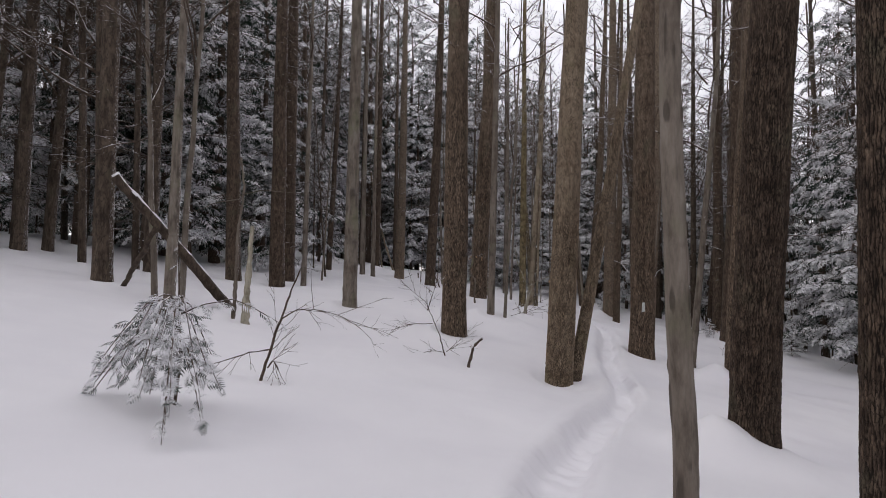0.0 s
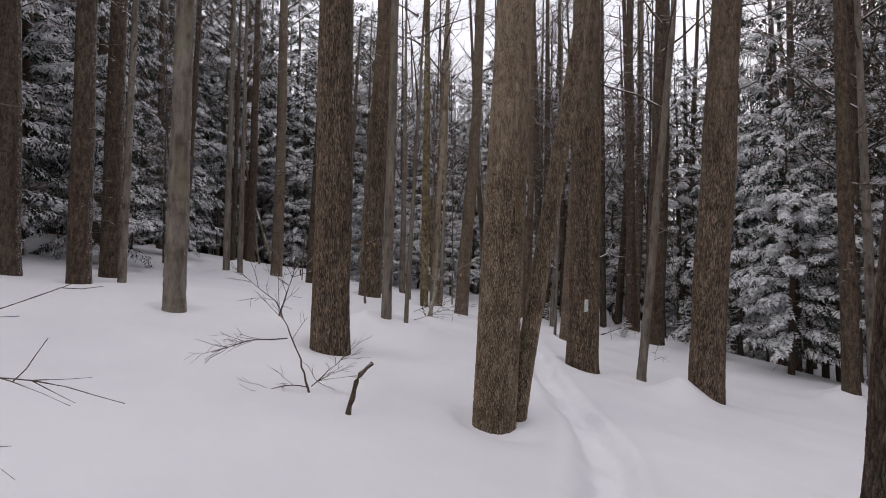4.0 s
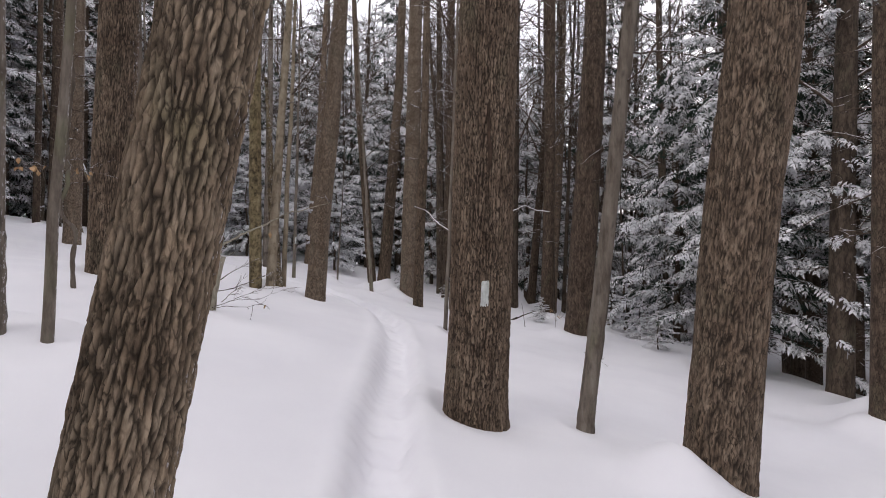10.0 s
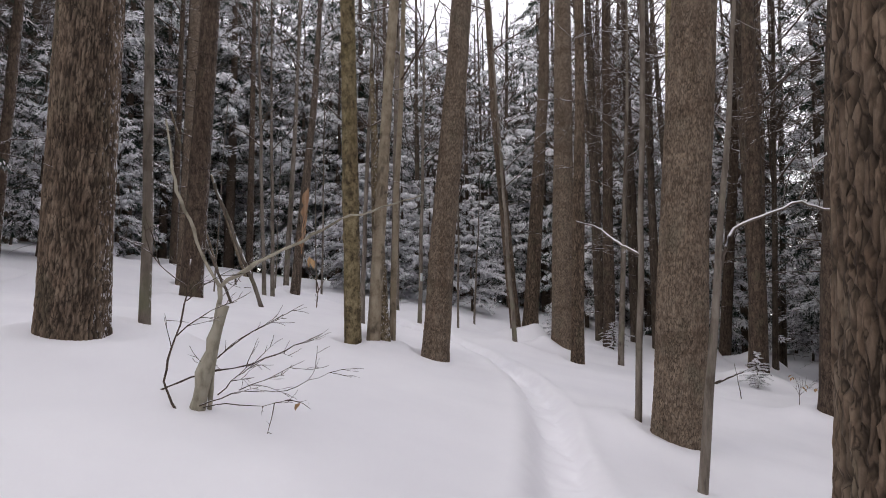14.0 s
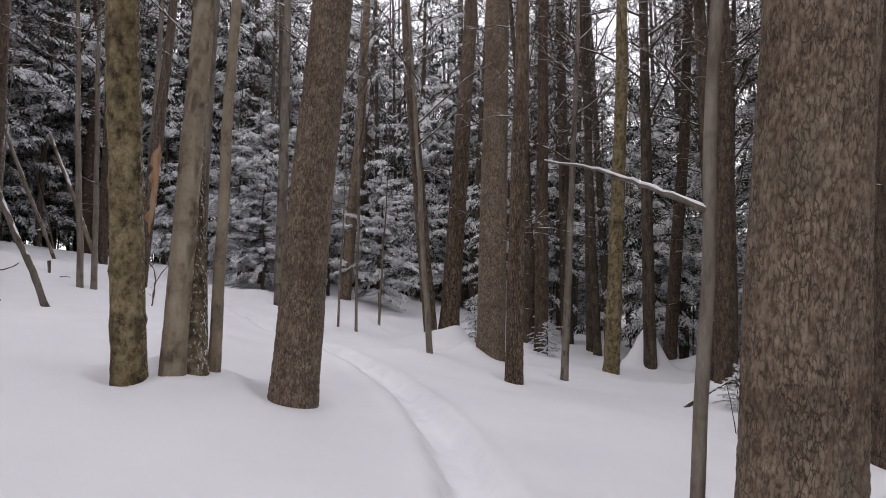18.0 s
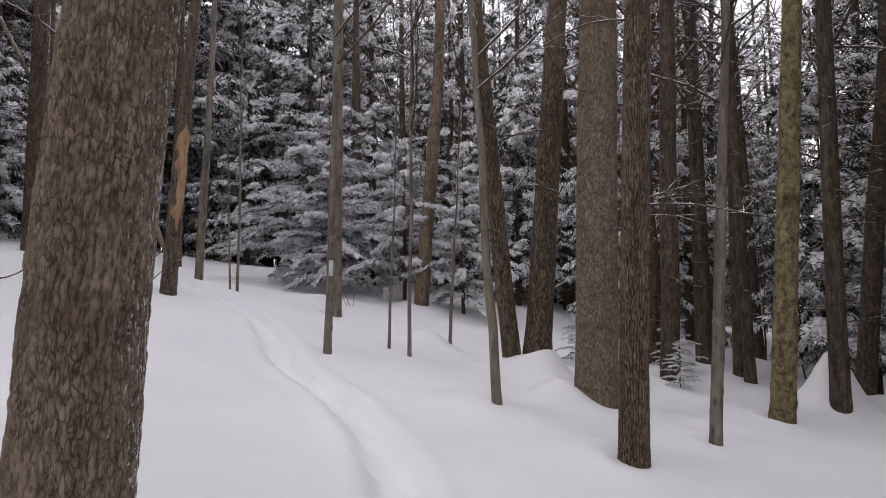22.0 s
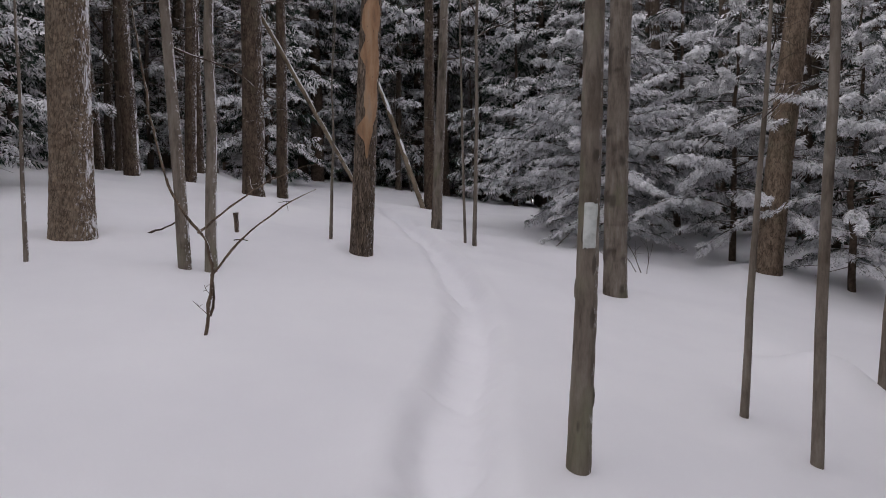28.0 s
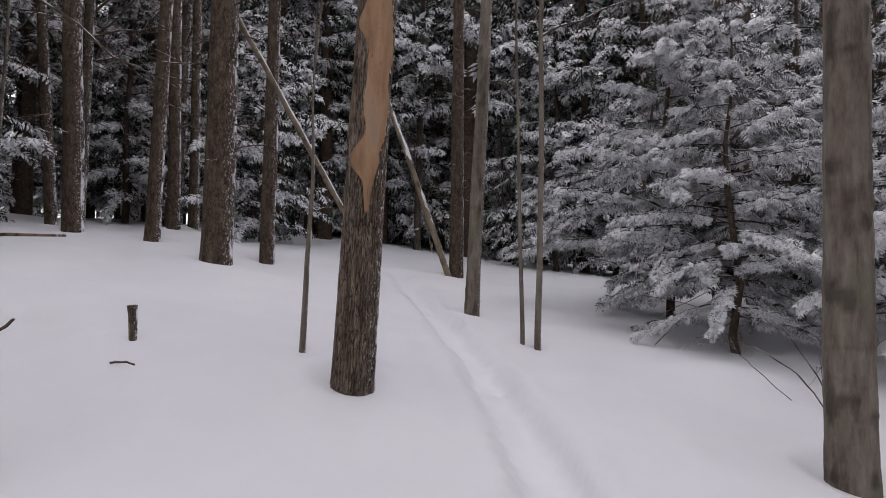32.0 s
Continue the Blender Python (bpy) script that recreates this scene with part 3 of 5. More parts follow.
def plates(turn, height, radius, wide, tall, half, seed):
    """Bark plates on a trunk: long staggered cells. Gives the depth of the furrow, a random value for each plate, and how far inside a plate a spot lies."""
    count = max(9, round(2 * np.pi * radius / wide))
    cx, cy = np.cos(turn) * radius, np.sin(turn) * radius
    u = turn / (2 * np.pi) * count + 1.1 * (vnoise(cx / 0.09, cy / 0.09, height / 0.3, seed + 2) - 0.5) + 0.7 * (vnoise(cx / 0.014, cy / 0.014, height / 0.02, seed + 3) - 0.5)
    v = height / tall + 0.35 * (vnoise(cx / 0.02, cy / 0.02, height / 0.03, seed + 4) - 0.5)
    near1, near2 = np.full(u.shape, 99.0), np.full(u.shape, 99.0)
    a_u, a_v, b_u, b_v, tone = (np.zeros(u.shape) for k in range(5))
    iu, iv = np.floor(u), np.floor(v)
    for du in (-1, 0, 1):
        col = iu + du
        key = np.mod(col, count)
        shift = lattice(key, key * 0, key * 0, seed + 5)
        for dv in (-2, -1, 0, 1):
            row = iv + dv
            px = col + 0.5 + 0.62 * (lattice(key, row, key * 0, seed + 6) - 0.5)
            py = row + shift + 0.8 * (lattice(key, row, key * 0 + 1, seed + 7) - 0.5)
            d = (u - px) ** 2 + (v - py) ** 2
            first = d < near1
            second = ~first & (d < near2)
            near2 = np.where(first, near1, np.where(second, d, near2))
            b_u, b_v = np.where(first, a_u, np.where(second, px, b_u)), np.where(first, a_v, np.where(second, py, b_v))
            near1, a_u, a_v = np.where(first, d, near1), np.where(first, px, a_u), np.where(first, py, a_v)
            tone = np.where(first, lattice(key, row, key * 0 + 2, seed + 8), tone)
    nu, nv = b_u - a_u, b_v - a_v
    gap = (near2 - near1) / (2 * np.hypot(nu, nv) + 1e-6) * np.hypot(nu, nv) / (np.hypot(nu / wide, nv / tall) + 1e-6)
    width = half * (0.35 + 1.3 * vnoise(cx / 0.03, cy / 0.03, height / 0.07, seed + 9))
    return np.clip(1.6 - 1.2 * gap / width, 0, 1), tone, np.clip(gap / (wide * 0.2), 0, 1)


def trunk_mesh(name, bark, girth, height, lean_x, lean_y, near, seed):
    close = near < 6.5 and girth > 0.12 or near < 1.8 and girth > 0.05
    top = 4.4 if close else 5.0 if near < 13 else 2.0
    if close and near < 1.85 and girth > 0.3:
        sides, step, top = 380, 0.011, 3.0
    elif close and near < (3 if girth > 0.3 else 2.3):
        sides, step = (280, 0.018) if girth > 0.3 else (190, 0.014)
    elif close and bark in ("smooth", "pale", "mottled", "snowy"):
        sides, step = 60, 0.05
    elif close and girth > 0.18:
        sides, step = (170, 0.028) if near < 4.6 else (140, 0.035)
    elif close:
        sides, step = 48, 0.06
    else:
        sides, step = (36, 0.1) if near < 13 and girth > 0.12 else (14, 0.3)
    zs = np.r_[np.arange(-0.45, top, step), np.arange(top, height, 0.5 if close else 1.0), height]
    ang = np.arange(sides) * 2 * np.pi / sides
    Zg, Ag = np.meshgrid(zs, ang, indexing="ij")
    h = np.clip(Zg / height, 0, 1)
    r = girth / 2 * (1 - 0.72 * h ** 1.1) * (1 + 0.07 * np.exp(-np.maximum(Zg, -0.1) / 0.2))
    cx, cy = np.cos(Ag), np.sin(Ag)
    # lobes and swellings, then the bark
    r = r * (1 + 0.05 * (vnoise(cx * 1.3 + 5, cy * 1.3, Zg * 0.9, seed) - 0.5) * 2 + 0.03 * (vnoise(cx * 3, cy * 3, Zg * 3, seed + 1) - 0.5))
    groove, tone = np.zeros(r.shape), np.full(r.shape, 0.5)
    fade = np.clip((top + 0.5 - Zg) / 1.0, 0, 1)
    if sides >= 36:
        R = girth / 2
        if bark in ("ridged", "plated", "dark", "dead", "scaly") and sides >= 140:
            wide, tall, half, deep = {"ridged": (0.0155, 0.06, 0.0036, 0.0105), "plated": (0.026, 0.11, 0.0052, 0.013), "dark": (0.026, 0.15, 0.005, 0.012), "dead": (0.02, 0.12, 0.003, 0.006), "scaly": (0.028, 0.045, 0.0022, 0.005)}[bark]
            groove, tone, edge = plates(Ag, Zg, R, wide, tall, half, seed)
            # above the carved plates an even share of the furrows' painted shade remains
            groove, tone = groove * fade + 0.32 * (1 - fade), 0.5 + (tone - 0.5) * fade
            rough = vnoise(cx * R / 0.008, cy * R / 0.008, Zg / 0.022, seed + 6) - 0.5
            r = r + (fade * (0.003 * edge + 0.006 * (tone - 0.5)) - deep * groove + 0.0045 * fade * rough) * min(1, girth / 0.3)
        elif bark in ("smooth", "pale", "mottled", "snowy"):
            n1 = vnoise(cx * R / 0.05, cy * R / 0.05, Zg / 0.06, seed + 3)
            knot = np.clip((vnoise(cx * 1.5, cy * 1.5, Zg / 0.12, seed + 8) - 0.73) / 0.08, 0, 1) * fade
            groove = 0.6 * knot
            r = r + fade * 0.03 * girth * (n1 - 0.5) + 0.05 * girth * knot
    low = np.minimum(Zg, 6.0) + np.maximum(Zg - 6.0, 0) * 0.55
    thin = girth < 0.12
    sway = (0.035 if thin else min(0.01 + 0.05 * girth, 0.03)) * np.clip(Zg / 0.8, 0, 1)
    ox = lean_x * low + sway * (vnoise(Zg / (0.7 if thin else 1.7), 0, 0, seed + 6) - 0.5)
    oy = lean_y * low + sway * (vnoise(Zg / (0.7 if thin else 1.7), 3, 0, seed + 7) - 0.5)
    grid = np.stack([ox + r * cx, oy + r * cy, Zg], -1)
    if close:
        GRIDS[seed] = (zs, grid, np.stack([ox[:, 0], oy[:, 0]], -1))
    m = len(zs)
    idx = np.arange(m * sides).reshape(m, sides)
    nxt = np.roll(idx, -1, 1)
    faces = np.stack([idx[:-1], nxt[:-1], nxt[1:], idx[1:]], -1).reshape(-1, 4).tolist()
    faces.append(idx[-1].tolist())
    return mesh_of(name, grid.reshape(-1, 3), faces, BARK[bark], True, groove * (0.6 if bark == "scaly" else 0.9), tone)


def bare_crown(seed, height, spread, limbs=11, subs=5, twigs=4):
    """Leafless limbs that fork into twigs; the origin is where the crown begins."""
    rng, s = np.random.default_rng(seed), Soup()
    for i in range(limbs):
        z = height * (0.05 + 0.85 * i / limbs)
        a = rng.uniform(0, 6.28)
        out = spread * (1 - 0.6 * i / limbs) * rng.uniform(0.6, 1.1)
        main = limb(rng, (0, 0, z), (math.cos(a), math.sin(a), rng.uniform(0.5, 1.3)), out, 0.25, 0, 6)
        s.tube(main, np.linspace(0.028, 0.008, 6), 4, False)
        for j in range(subs):
            k = rng.integers(1, 6)
            b = rng.uniform(0, 6.28)
            sub = limb(rng, main[k], (math.cos(b), math.sin(b), rng.uniform(0.2, 1.1)), out * rng.uniform(0.3, 0.55), 0.35, 0, 5)
            s.tube(sub, np.linspace(0.011, 0.004, 5), 3, False)
            for q in range(twigs):
                c = rng.uniform(0, 6.28)
                tw = limb(rng, sub[rng.integers(1, 5)], (math.cos(c), math.sin(c), rng.uniform(0, 1)), out * rng.uniform(0.14, 0.28), 0.4, 0, 3)
                s.tube(tw, np.linspace(0.006, 0.003, 3), 3, False)
    return s.mesh("bare_limbs", TWIG)


def dead_limb(seed):
    rng, s = np.random.default_rng(seed), Soup()
    main = limb(rng, (0, 0, 0), (1, 0, 0.1), 1.0, 0.3, 0.03, 6)
    s.tube(main, np.linspace(0.012, 0.004, 6), 4, False)
    for j in range(5):
        k = rng.integers(1, 6)
        sub = limb(rng, main[k], (rng.uniform(0.3, 1), rng.choice([-1, 1]) * rng.uniform(0.4, 1), rng.uniform(-0.4, 0.4)), rng.uniform(0.2, 0.5), 0.35, 0.02, 4)
        s.tube(sub, np.linspace(0.006, 0.002, 4), 3, False)
    return s.mesh("dead_limb", TWIG)


def dead_limbs(seed, count, low, high):
    """Bare dead limbs all the way up a forest trunk."""
    rng, s = np.random.default_rng(seed), Soup()
    for i in range(count):
        a, z = rng.uniform(0, 6.28), low + (high - low) * (i + rng.uniform(0, 1)) / count
        L = rng.uniform(0.5, 1.7) * (0.7 + 0.4 * z / high)
        main = limb(rng, (0, 0, z), (math.cos(a), math.sin(a), rng.uniform(-0.35, 0.3)), L, 0.22, 0.03, 5)
        s.tube(main, np.linspace(0.014, 0.005, 5), 3, False)
        for j in range(4):
            b = a + rng.choice([-1, 1]) * rng.uniform(0.4, 1.2)
            s.tube(limb(rng, main[rng.integers(1, 5)], (math.cos(b), math.sin(b), rng.uniform(-0.4, 0.3)), L * rng.uniform(0.2, 0.5), 0.3, 0.02, 3), np.linspace(0.007, 0.003, 3), 3, False)
    return s.mesh("deadwood", BARETWIG)


DEADSETS = [dead_limbs(160 + i, 38, 0.6, 10.5) for i in range(3)]
CROWNS = [bare_crown(40 + i, 8.0, 3.2) for i in range(3)]
FAR_CROWNS = [bare_crown(50 + i, 9.0, 2.6, 18, 6, 5) for i in range(3)]
DEADLIMBS = [dead_limb(60 + i) for i in range(5)]
WORDS = {"snowy": ("birch_tree", "olive-grey stem plastered with snow and dark knots"), "dark": ("pine_tree", "dark furrowed pine trunk standing in snow"), "ridged": ("ash_tree", "grey-brown tree with deeply ridged bark standing in snow"), "plated": ("pine_tree", "dark brown pine trunk with furrowed bark standing in snow"),
         "scaly": ("hemlock_trunk_tree", "straight russet-brown trunk with scaly bark in snow"), "smooth": ("maple_tree", "slender grey-brown leafless maple rising from snow"),
         "pale": ("maple_tree", "pale grey smooth-barked maple stem in snow"), "mottled": ("birch_tree", "mottled olive-grey trunk with dark knots in snow"), "dead": ("dead_tree", "dead tree with peeled orange wood and grey bark"), "far": ("pine_tree", "dark forest pine trunk in snow")}
TREE_OBJECTS = []


def build_tree(i):
    bark, x, y, z, girth, height, lean_x, lean_y, near = TREES[i]
    name, label = WORDS[bark]
    if girth < 0.1 and bark == "smooth":
        name, label = "sapling", "thin bare grey sapling rising from the snow"
    rng = random.Random(i * 7 + 1)
    base = thing(name, x, y, z, label, "tree" if name != "sapling" else "sapling", "trees along the trail")
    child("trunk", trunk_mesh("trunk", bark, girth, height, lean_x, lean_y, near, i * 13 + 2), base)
    if height > 5:
        start = height * 0.5 if girth > 0.2 else height * 0.4
        low = min(start, 6.0) + max(start - 6.0, 0) * 0.55
        scale = (height - start) / 8.0
        child("crown", CROWNS[i % 3], base, "bare forking limbs", pose(lean_x * low, lean_y * low, start, 0, 0, rng.uniform(0, 360)) @ Matrix.Diagonal((scale, scale, scale, 1)))
        if bark in ("plated", "scaly", "dark") and near > 7:
            child("deadwood", DEADSETS[i % 3], base, "dead lower branches", pose(0, 0, rng.uniform(0.4, 1.5), 0, 0, rng.uniform(0, 360)), "stuff")
        for j in range(5 if bark in ("plated", "scaly", "dark") and 3.2 < near <= 7 else 3 if girth > 0.1 and near > 3.5 else 0):
            h = rng.uniform(2.0, 6.5)
            s = rng.uniform(0.5, 1.3)
            child("dead_branch", rng.choice(DEADLIMBS), base, "", pose(lean_x * h, lean_y * h, h, 0, rng.uniform(-15, 15), rng.uniform(0, 360)) @ Matrix.Translation((girth * 0.3, 0, 0)) @ Matrix.Diagonal((s, s, s, 1)))
    else:
        for j in range(3):
            h, k = height * rng.uniform(0.25, 0.9), rng.uniform(0.2, 0.4)
            child("twig", rng.choice(DEADLIMBS), base, "", pose(lean_x * h, lean_y * h, h, 0, rng.uniform(-50, -20), rng.uniform(0, 360)) @ Matrix.Diagonal((k, k, k, 1)))
    TREE_OBJECTS.append(base)
    return base


for number in range(len(TREES)):
    build_tree(number)


# ---- snowy hemlocks ----
def frond(length, width, pairs, plain_leaf):
    """A flat spray of needles along +x, drooping at the tip: paired narrow leaflets on a spine."""
    v, f = [], []

    def drop(a, b):
        return -0.4 * (a * a) / length - 0.5 * b * b / width

    def leaf(x0, y0, x1, y1, w):
        dx, dy = x1 - x0, y1 - y0
        d = math.hypot(dx, dy)
        nx, ny = -dy / d * w, dx / d * w
        mx, my = x0 + dx * 0.45, y0 + dy * 0.45
        k = len(v)
        for a, b, up in ((x0, y0, 0), (mx + nx, my + ny, -w * 0.3), (x1, y1, 0), (mx - nx, my - ny, -w * 0.3), (mx, my, w * 0.3))[:4 if plain_leaf else 5]:
            v.append((a, b, drop(a, b) + up))
        f.extend([(k, k + 3, k + 1), (k + 1, k + 3, k + 2)] if plain_leaf else [(k, k + 4, k + 1), (k + 1, k + 4, k + 2), (k, k + 3, k + 4), (k + 3, k + 2, k + 4)])

    wide = 0.3 * length / pairs
    for i in range(pairs):
        x = length * (0.1 + 0.75 * i / pairs)
        w = width * (1 - 0.55 * i / pairs)
        for s in (-1, 1):
            leaf(x, 0, x + w * 0.7, s * w, wide * 0.8)
    leaf(length * 0.6, 0, length, 0, wide * 0.8)
    return np.array(v), np.array(f)


def cushion(rng, length, width, coarse):
    """A lumpy cushion of snow lying along a spray."""
    v, f, n = [], [], 4 if coarse else 6
    for i, (x, w, up) in enumerate(((0.08, 0.25, 0.3), (0.5, 0.9, 1.0), (0.95, 0.2, 0.3)) if coarse else ((0.08, 0.25, 0.3), (0.35, 0.9, 1.0), (0.65, 0.8, 0.9), (0.95, 0.2, 0.3))):
        for j in range(n):
            a = j * 2 * math.pi / n
            v.append((length * x, width * 0.6 * w * math.cos(a) * rng.uniform(0.75, 1.25), 0.05 * length * (up * math.sin(a) * rng.uniform(0.7, 1.3) + 0.4) - 0.4 * length * x * x))
        if i:
            f.extend([((i - 1) * n + j, (i - 1) * n + (j + 1) % n, i * n + (j + 1) % n, i * n + j) for j in range(n)])
    return np.array(v), f


def turned(yaw, tilt, rollv):
    cy, sy, cp, sp, cr, sr = math.cos(yaw), math.sin(yaw), math.cos(tilt), math.sin(tilt), math.cos(rollv), math.sin(rollv)
    return np.array([[cy, -sy, 0], [sy, cy, 0], [0, 0, 1]]) @ np.array([[cp, 0, sp], [0, 1, 0], [-sp, 0, cp]]) @ np.array([[1, 0, 0], [0, cr, -sr], [0, sr, cr]])


class Foliage:
    """Sprays of needles and cushions of snow, gathered into two meshes."""

    def __init__(self, rng, size, pairs, plain_leaf, load, material):
        self.rng, self.laden, self.material = rng, load, material
        self.tv, self.tf = frond(size, size * 0.42, pairs, plain_leaf)
        self.pv, self.pf = cushion(rng, size * 0.9, size * 0.36, pairs < 4)
        self.pf = np.array(self.pf)
        self.nv, self.nf, self.sv, self.sf, self.nk, self.sk = [], [], [], [], 0, 0

    def spray(self, p, yaw, tilt, rollv, s):
        M = turned(yaw, tilt, rollv)
        self.nv.append((self.tv * s) @ M.T + p)
        self.nf.append(self.tf + self.nk)
        self.nk += len(self.tv)
        if self.rng.uniform() < self.laden:
            k = np.array([self.rng.uniform(0.55, 1.05), self.rng.uniform(0.55, 1.1), self.rng.uniform(0.6, 1.5)])
            self.sv.append((self.pv * s * k) @ M.T + p + np.array([0, 0, 0.01]))
            self.sf.append(self.pf + self.sk)
            self.sk += len(self.pv)

    def along(self, pts, heading, many, size, last=0.0):
        rng, n = self.rng, len(pts) - 1
        for q in range(many):
            u = 0.16 + 0.84 * (q + rng.uniform(0, 1)) / many
            k = min(int(u * n), n - 1)
            p = pts[k] + (pts[k + 1] - pts[k]) * (u * n - k)
            side = 1 if q % 2 else -1
            yaw = heading + (side * rng.uniform(0.3, 1.2) * (1.1 - 0.5 * u) if q < many - 1 else rng.normal(0, 0.2))
            self.spray(p, yaw, rng.normal(0.42, 0.32) + last, rng.normal(0, 0.6), size * rng.uniform(0.65, 1.3) * (1.15 - 0.35 * u))

    def meshes(self, wood):
        out = [("trunk", wood.mesh("hemlock_trunk", TWIG), ""), ("crown", mesh_of("hemlock_crown", np.concatenate(self.nv), np.concatenate(self.nf), self.material, False), "drooping dark green sprays dusted with snow")]
        if self.sk:
            out.append(("snow_load", mesh_of("hemlock_snow", np.concatenate(self.sv), np.concatenate(self.sf), SNOWMAT), "cushions of snow on the boughs"))
        return out


def hemlock_meshes(seed, height, low, spread, branches, fronds, size, pairs, load, plain_leaf, blunt, material=None):
    """Meshes of a hemlock: trunk with boughs, needles and snow; the origin is at its foot."""
    rng = np.random.default_rng(seed)
    wood, leaves = Soup(), Foliage(rng, size, pairs, plain_leaf, load, material or NEEDLE)
    wood.tube(np.c_[0.04 * rng.normal(0, 1, 9), 0.04 * rng.normal(0, 1, 9), np.linspace(-0.4, height, 9)], np.linspace(0.011 * height + 0.012, 0.01, 9), 8)
    for b in range(branches):
        t = ((b + rng.uniform(0, 1)) / branches) ** (1.1 if height < 10 else 1.4)
        h = low + (height - low) * t * 0.985
        reach = spread * (1 - t) ** blunt * min(1.0, 0.6 + 2.5 * t) + 0.15
        a = b * 2.4 + rng.normal(0, 0.4)
        L = reach * rng.choice([0.45, 0.7, 0.9, 1.0, 1.2]) * rng.uniform(0.85, 1.15)
        pts = limb(rng, (0, 0, h), (math.cos(a), math.sin(a), rng.uniform(-0.1, 0.35) + 0.4 * t), L, 0.12, 0.1, 7)
        wood.tube(pts, np.linspace(0.005 + 0.006 * L, 0.003, 7), 3, False)
        if rng.uniform() < 0.08:
            continue
        heading = math.atan2(pts[-1][1] - pts[0][1], pts[-1][0] - pts[0][0])
        leaves.along(pts, heading, max(4, int(fronds * L / spread)), 1.0)
    for b in range(0 if size > 0.6 else int(6 + 14 * max(0, low - 0.6))):
        # dead twigs under the lowest boughs
        a = rng.uniform(0, 6.28)
        wood.tube(limb(rng, (0, 0, 0.4 + (low * 1.3 - 0.4) * rng.uniform(0.1, 1)), (math.cos(a), math.sin(a), rng.uniform(-0.2, 0.25)), spread * rng.uniform(0.25, 0.7), 0.25, 0.06, 5), np.linspace(0.008, 0.003, 5), 3, False)
    return leaves.meshes(wood)


def plant(kind, x, y, turn, scale, label, group):
    base = thing("hemlock_tree", x, y, level(x, y) - 0.03, label, "tree", group)
    base.rotation_euler = (0, 0, turn)
    base.scale = (scale, scale, scale)
    for name, me, words in kind:
        child(name, me, base, words, None, "stuff" if name == "snow_load" else "")
    return base


NEAR_HEMLOCK = [hemlock_meshes(100, 4.8, 0.5, 2.1, 62, 116, 0.18, 4, 0.07, True, 0.8, NEEDLE_NEAR), hemlock_meshes(101, 3.9, 0.45, 1.8, 54, 110, 0.17, 4, 0.07, True, 0.75, NEEDLE_NEAR)]
FAR_HEMLOCK = [hemlock_meshes(130, 19.0, 0.2, 3.4, 64, 11, 0.9, 2, 0.0, True, 0.4), hemlock_meshes(131, 22.0, 0.3, 3.6, 70, 11, 0.9, 2, 0.0, True, 0.35)]
YOUNG_HEMLOCK = [hemlock_meshes(110, 6.5, 0.5, 2.3, 72, 34, 0.36, 3, 0.2, True, 0.6), hemlock_meshes(111, 8.5, 0.8, 2.5, 84, 34, 0.38, 3, 0.2, True, 0.55)]
TALL_HEMLOCK = [hemlock_meshes(120, 17.0, 2.6, 3.0, 96, 36, 0.42, 3, 0.1, True, 0.4), hemlock_meshes(121, 20.0, 4.0, 3.3, 110, 36, 0.44, 3, 0.1, True, 0.4), hemlock_meshes(122, 15.0, 0.8, 2.8, 90, 36, 0.42, 3, 0.1, True, 0.45)]
LABEL_NEAR = "young hemlock with drooping boughs heavy with fresh snow"
for k, x, y, turn, s in ((0, 2.62, 33.7, 0.4, 0.95), (1, 1.74, 35.24, 1.7, 1.35), (0, 2.36, 35.6, 3.0, 1.3), (1, 4.7, 34.2, 2.2, 1.2), (0, 6.3, 33.3, 5.0, 0.95), (1, 3.6, 36.8, 4.0, 1.6)):
    plant(NEAR_HEMLOCK[k], x, y, turn, s, LABEL_NEAR, "snowy hemlocks by the trail")
for x, y, s in ((9.6, 27.6, 0.22), (10.4, 29.5, 0.3), (8.0, 28.3, 0.25), (12.6, 20.8, 0.28), (13.3, 23.0, 0.35), (9.2, 31.0, 0.4), (11.6, 18.9, 0.3)):
    plant(NEAR_HEMLOCK[1], x, y, x * 3, s, "small hemlock seedling capped with snow", "hemlock seedlings on the bank")

# ---- the woods beyond ----
wood_rng = random.Random(5)
TAKEN = [(t[1], t[2]) for t in TREES] + [(2.67, 33.6), (1.78, 35.1), (2.4, 35.6), (4.6, 33.4), (6.0, 32.2)]


def path_gap(x, y):
    return float(np.min(np.hypot(TRACK[:, 0] - x, TRACK[:, 1] - y)))


def clear(x, y, gap):
    return all((x - a) ** 2 + (y - b) ** 2 > gap * gap for a, b in TAKEN)


def scatter(count, gap, left, right, reach, nearest=0.0):
    """Places in the woods off both sides of the trail, thinning with distance."""
    out, tries = [], 0
    while len(out) < count and tries < 40000:
        tries += 1
        # behind the start (y < 0) the trees are unseen, added to block sky light
        x, y = wood_rng.uniform(-44, 44), wood_rng.uniform(-24, 84)
        d = path_gap(x, y)
        i = int(np.argmin(np.hypot(TRACK[:, 0] - x, TRACK[:, 1] - y)))
        limit = right if x > TRACK[i, 0] else left
        if y > 36:
            limit = min(limit, 6.0)
        if max(limit, nearest) < d < reach and clear(x, y, gap):
            out.append((x, y))
            TAKEN.append((x, y))
    return out


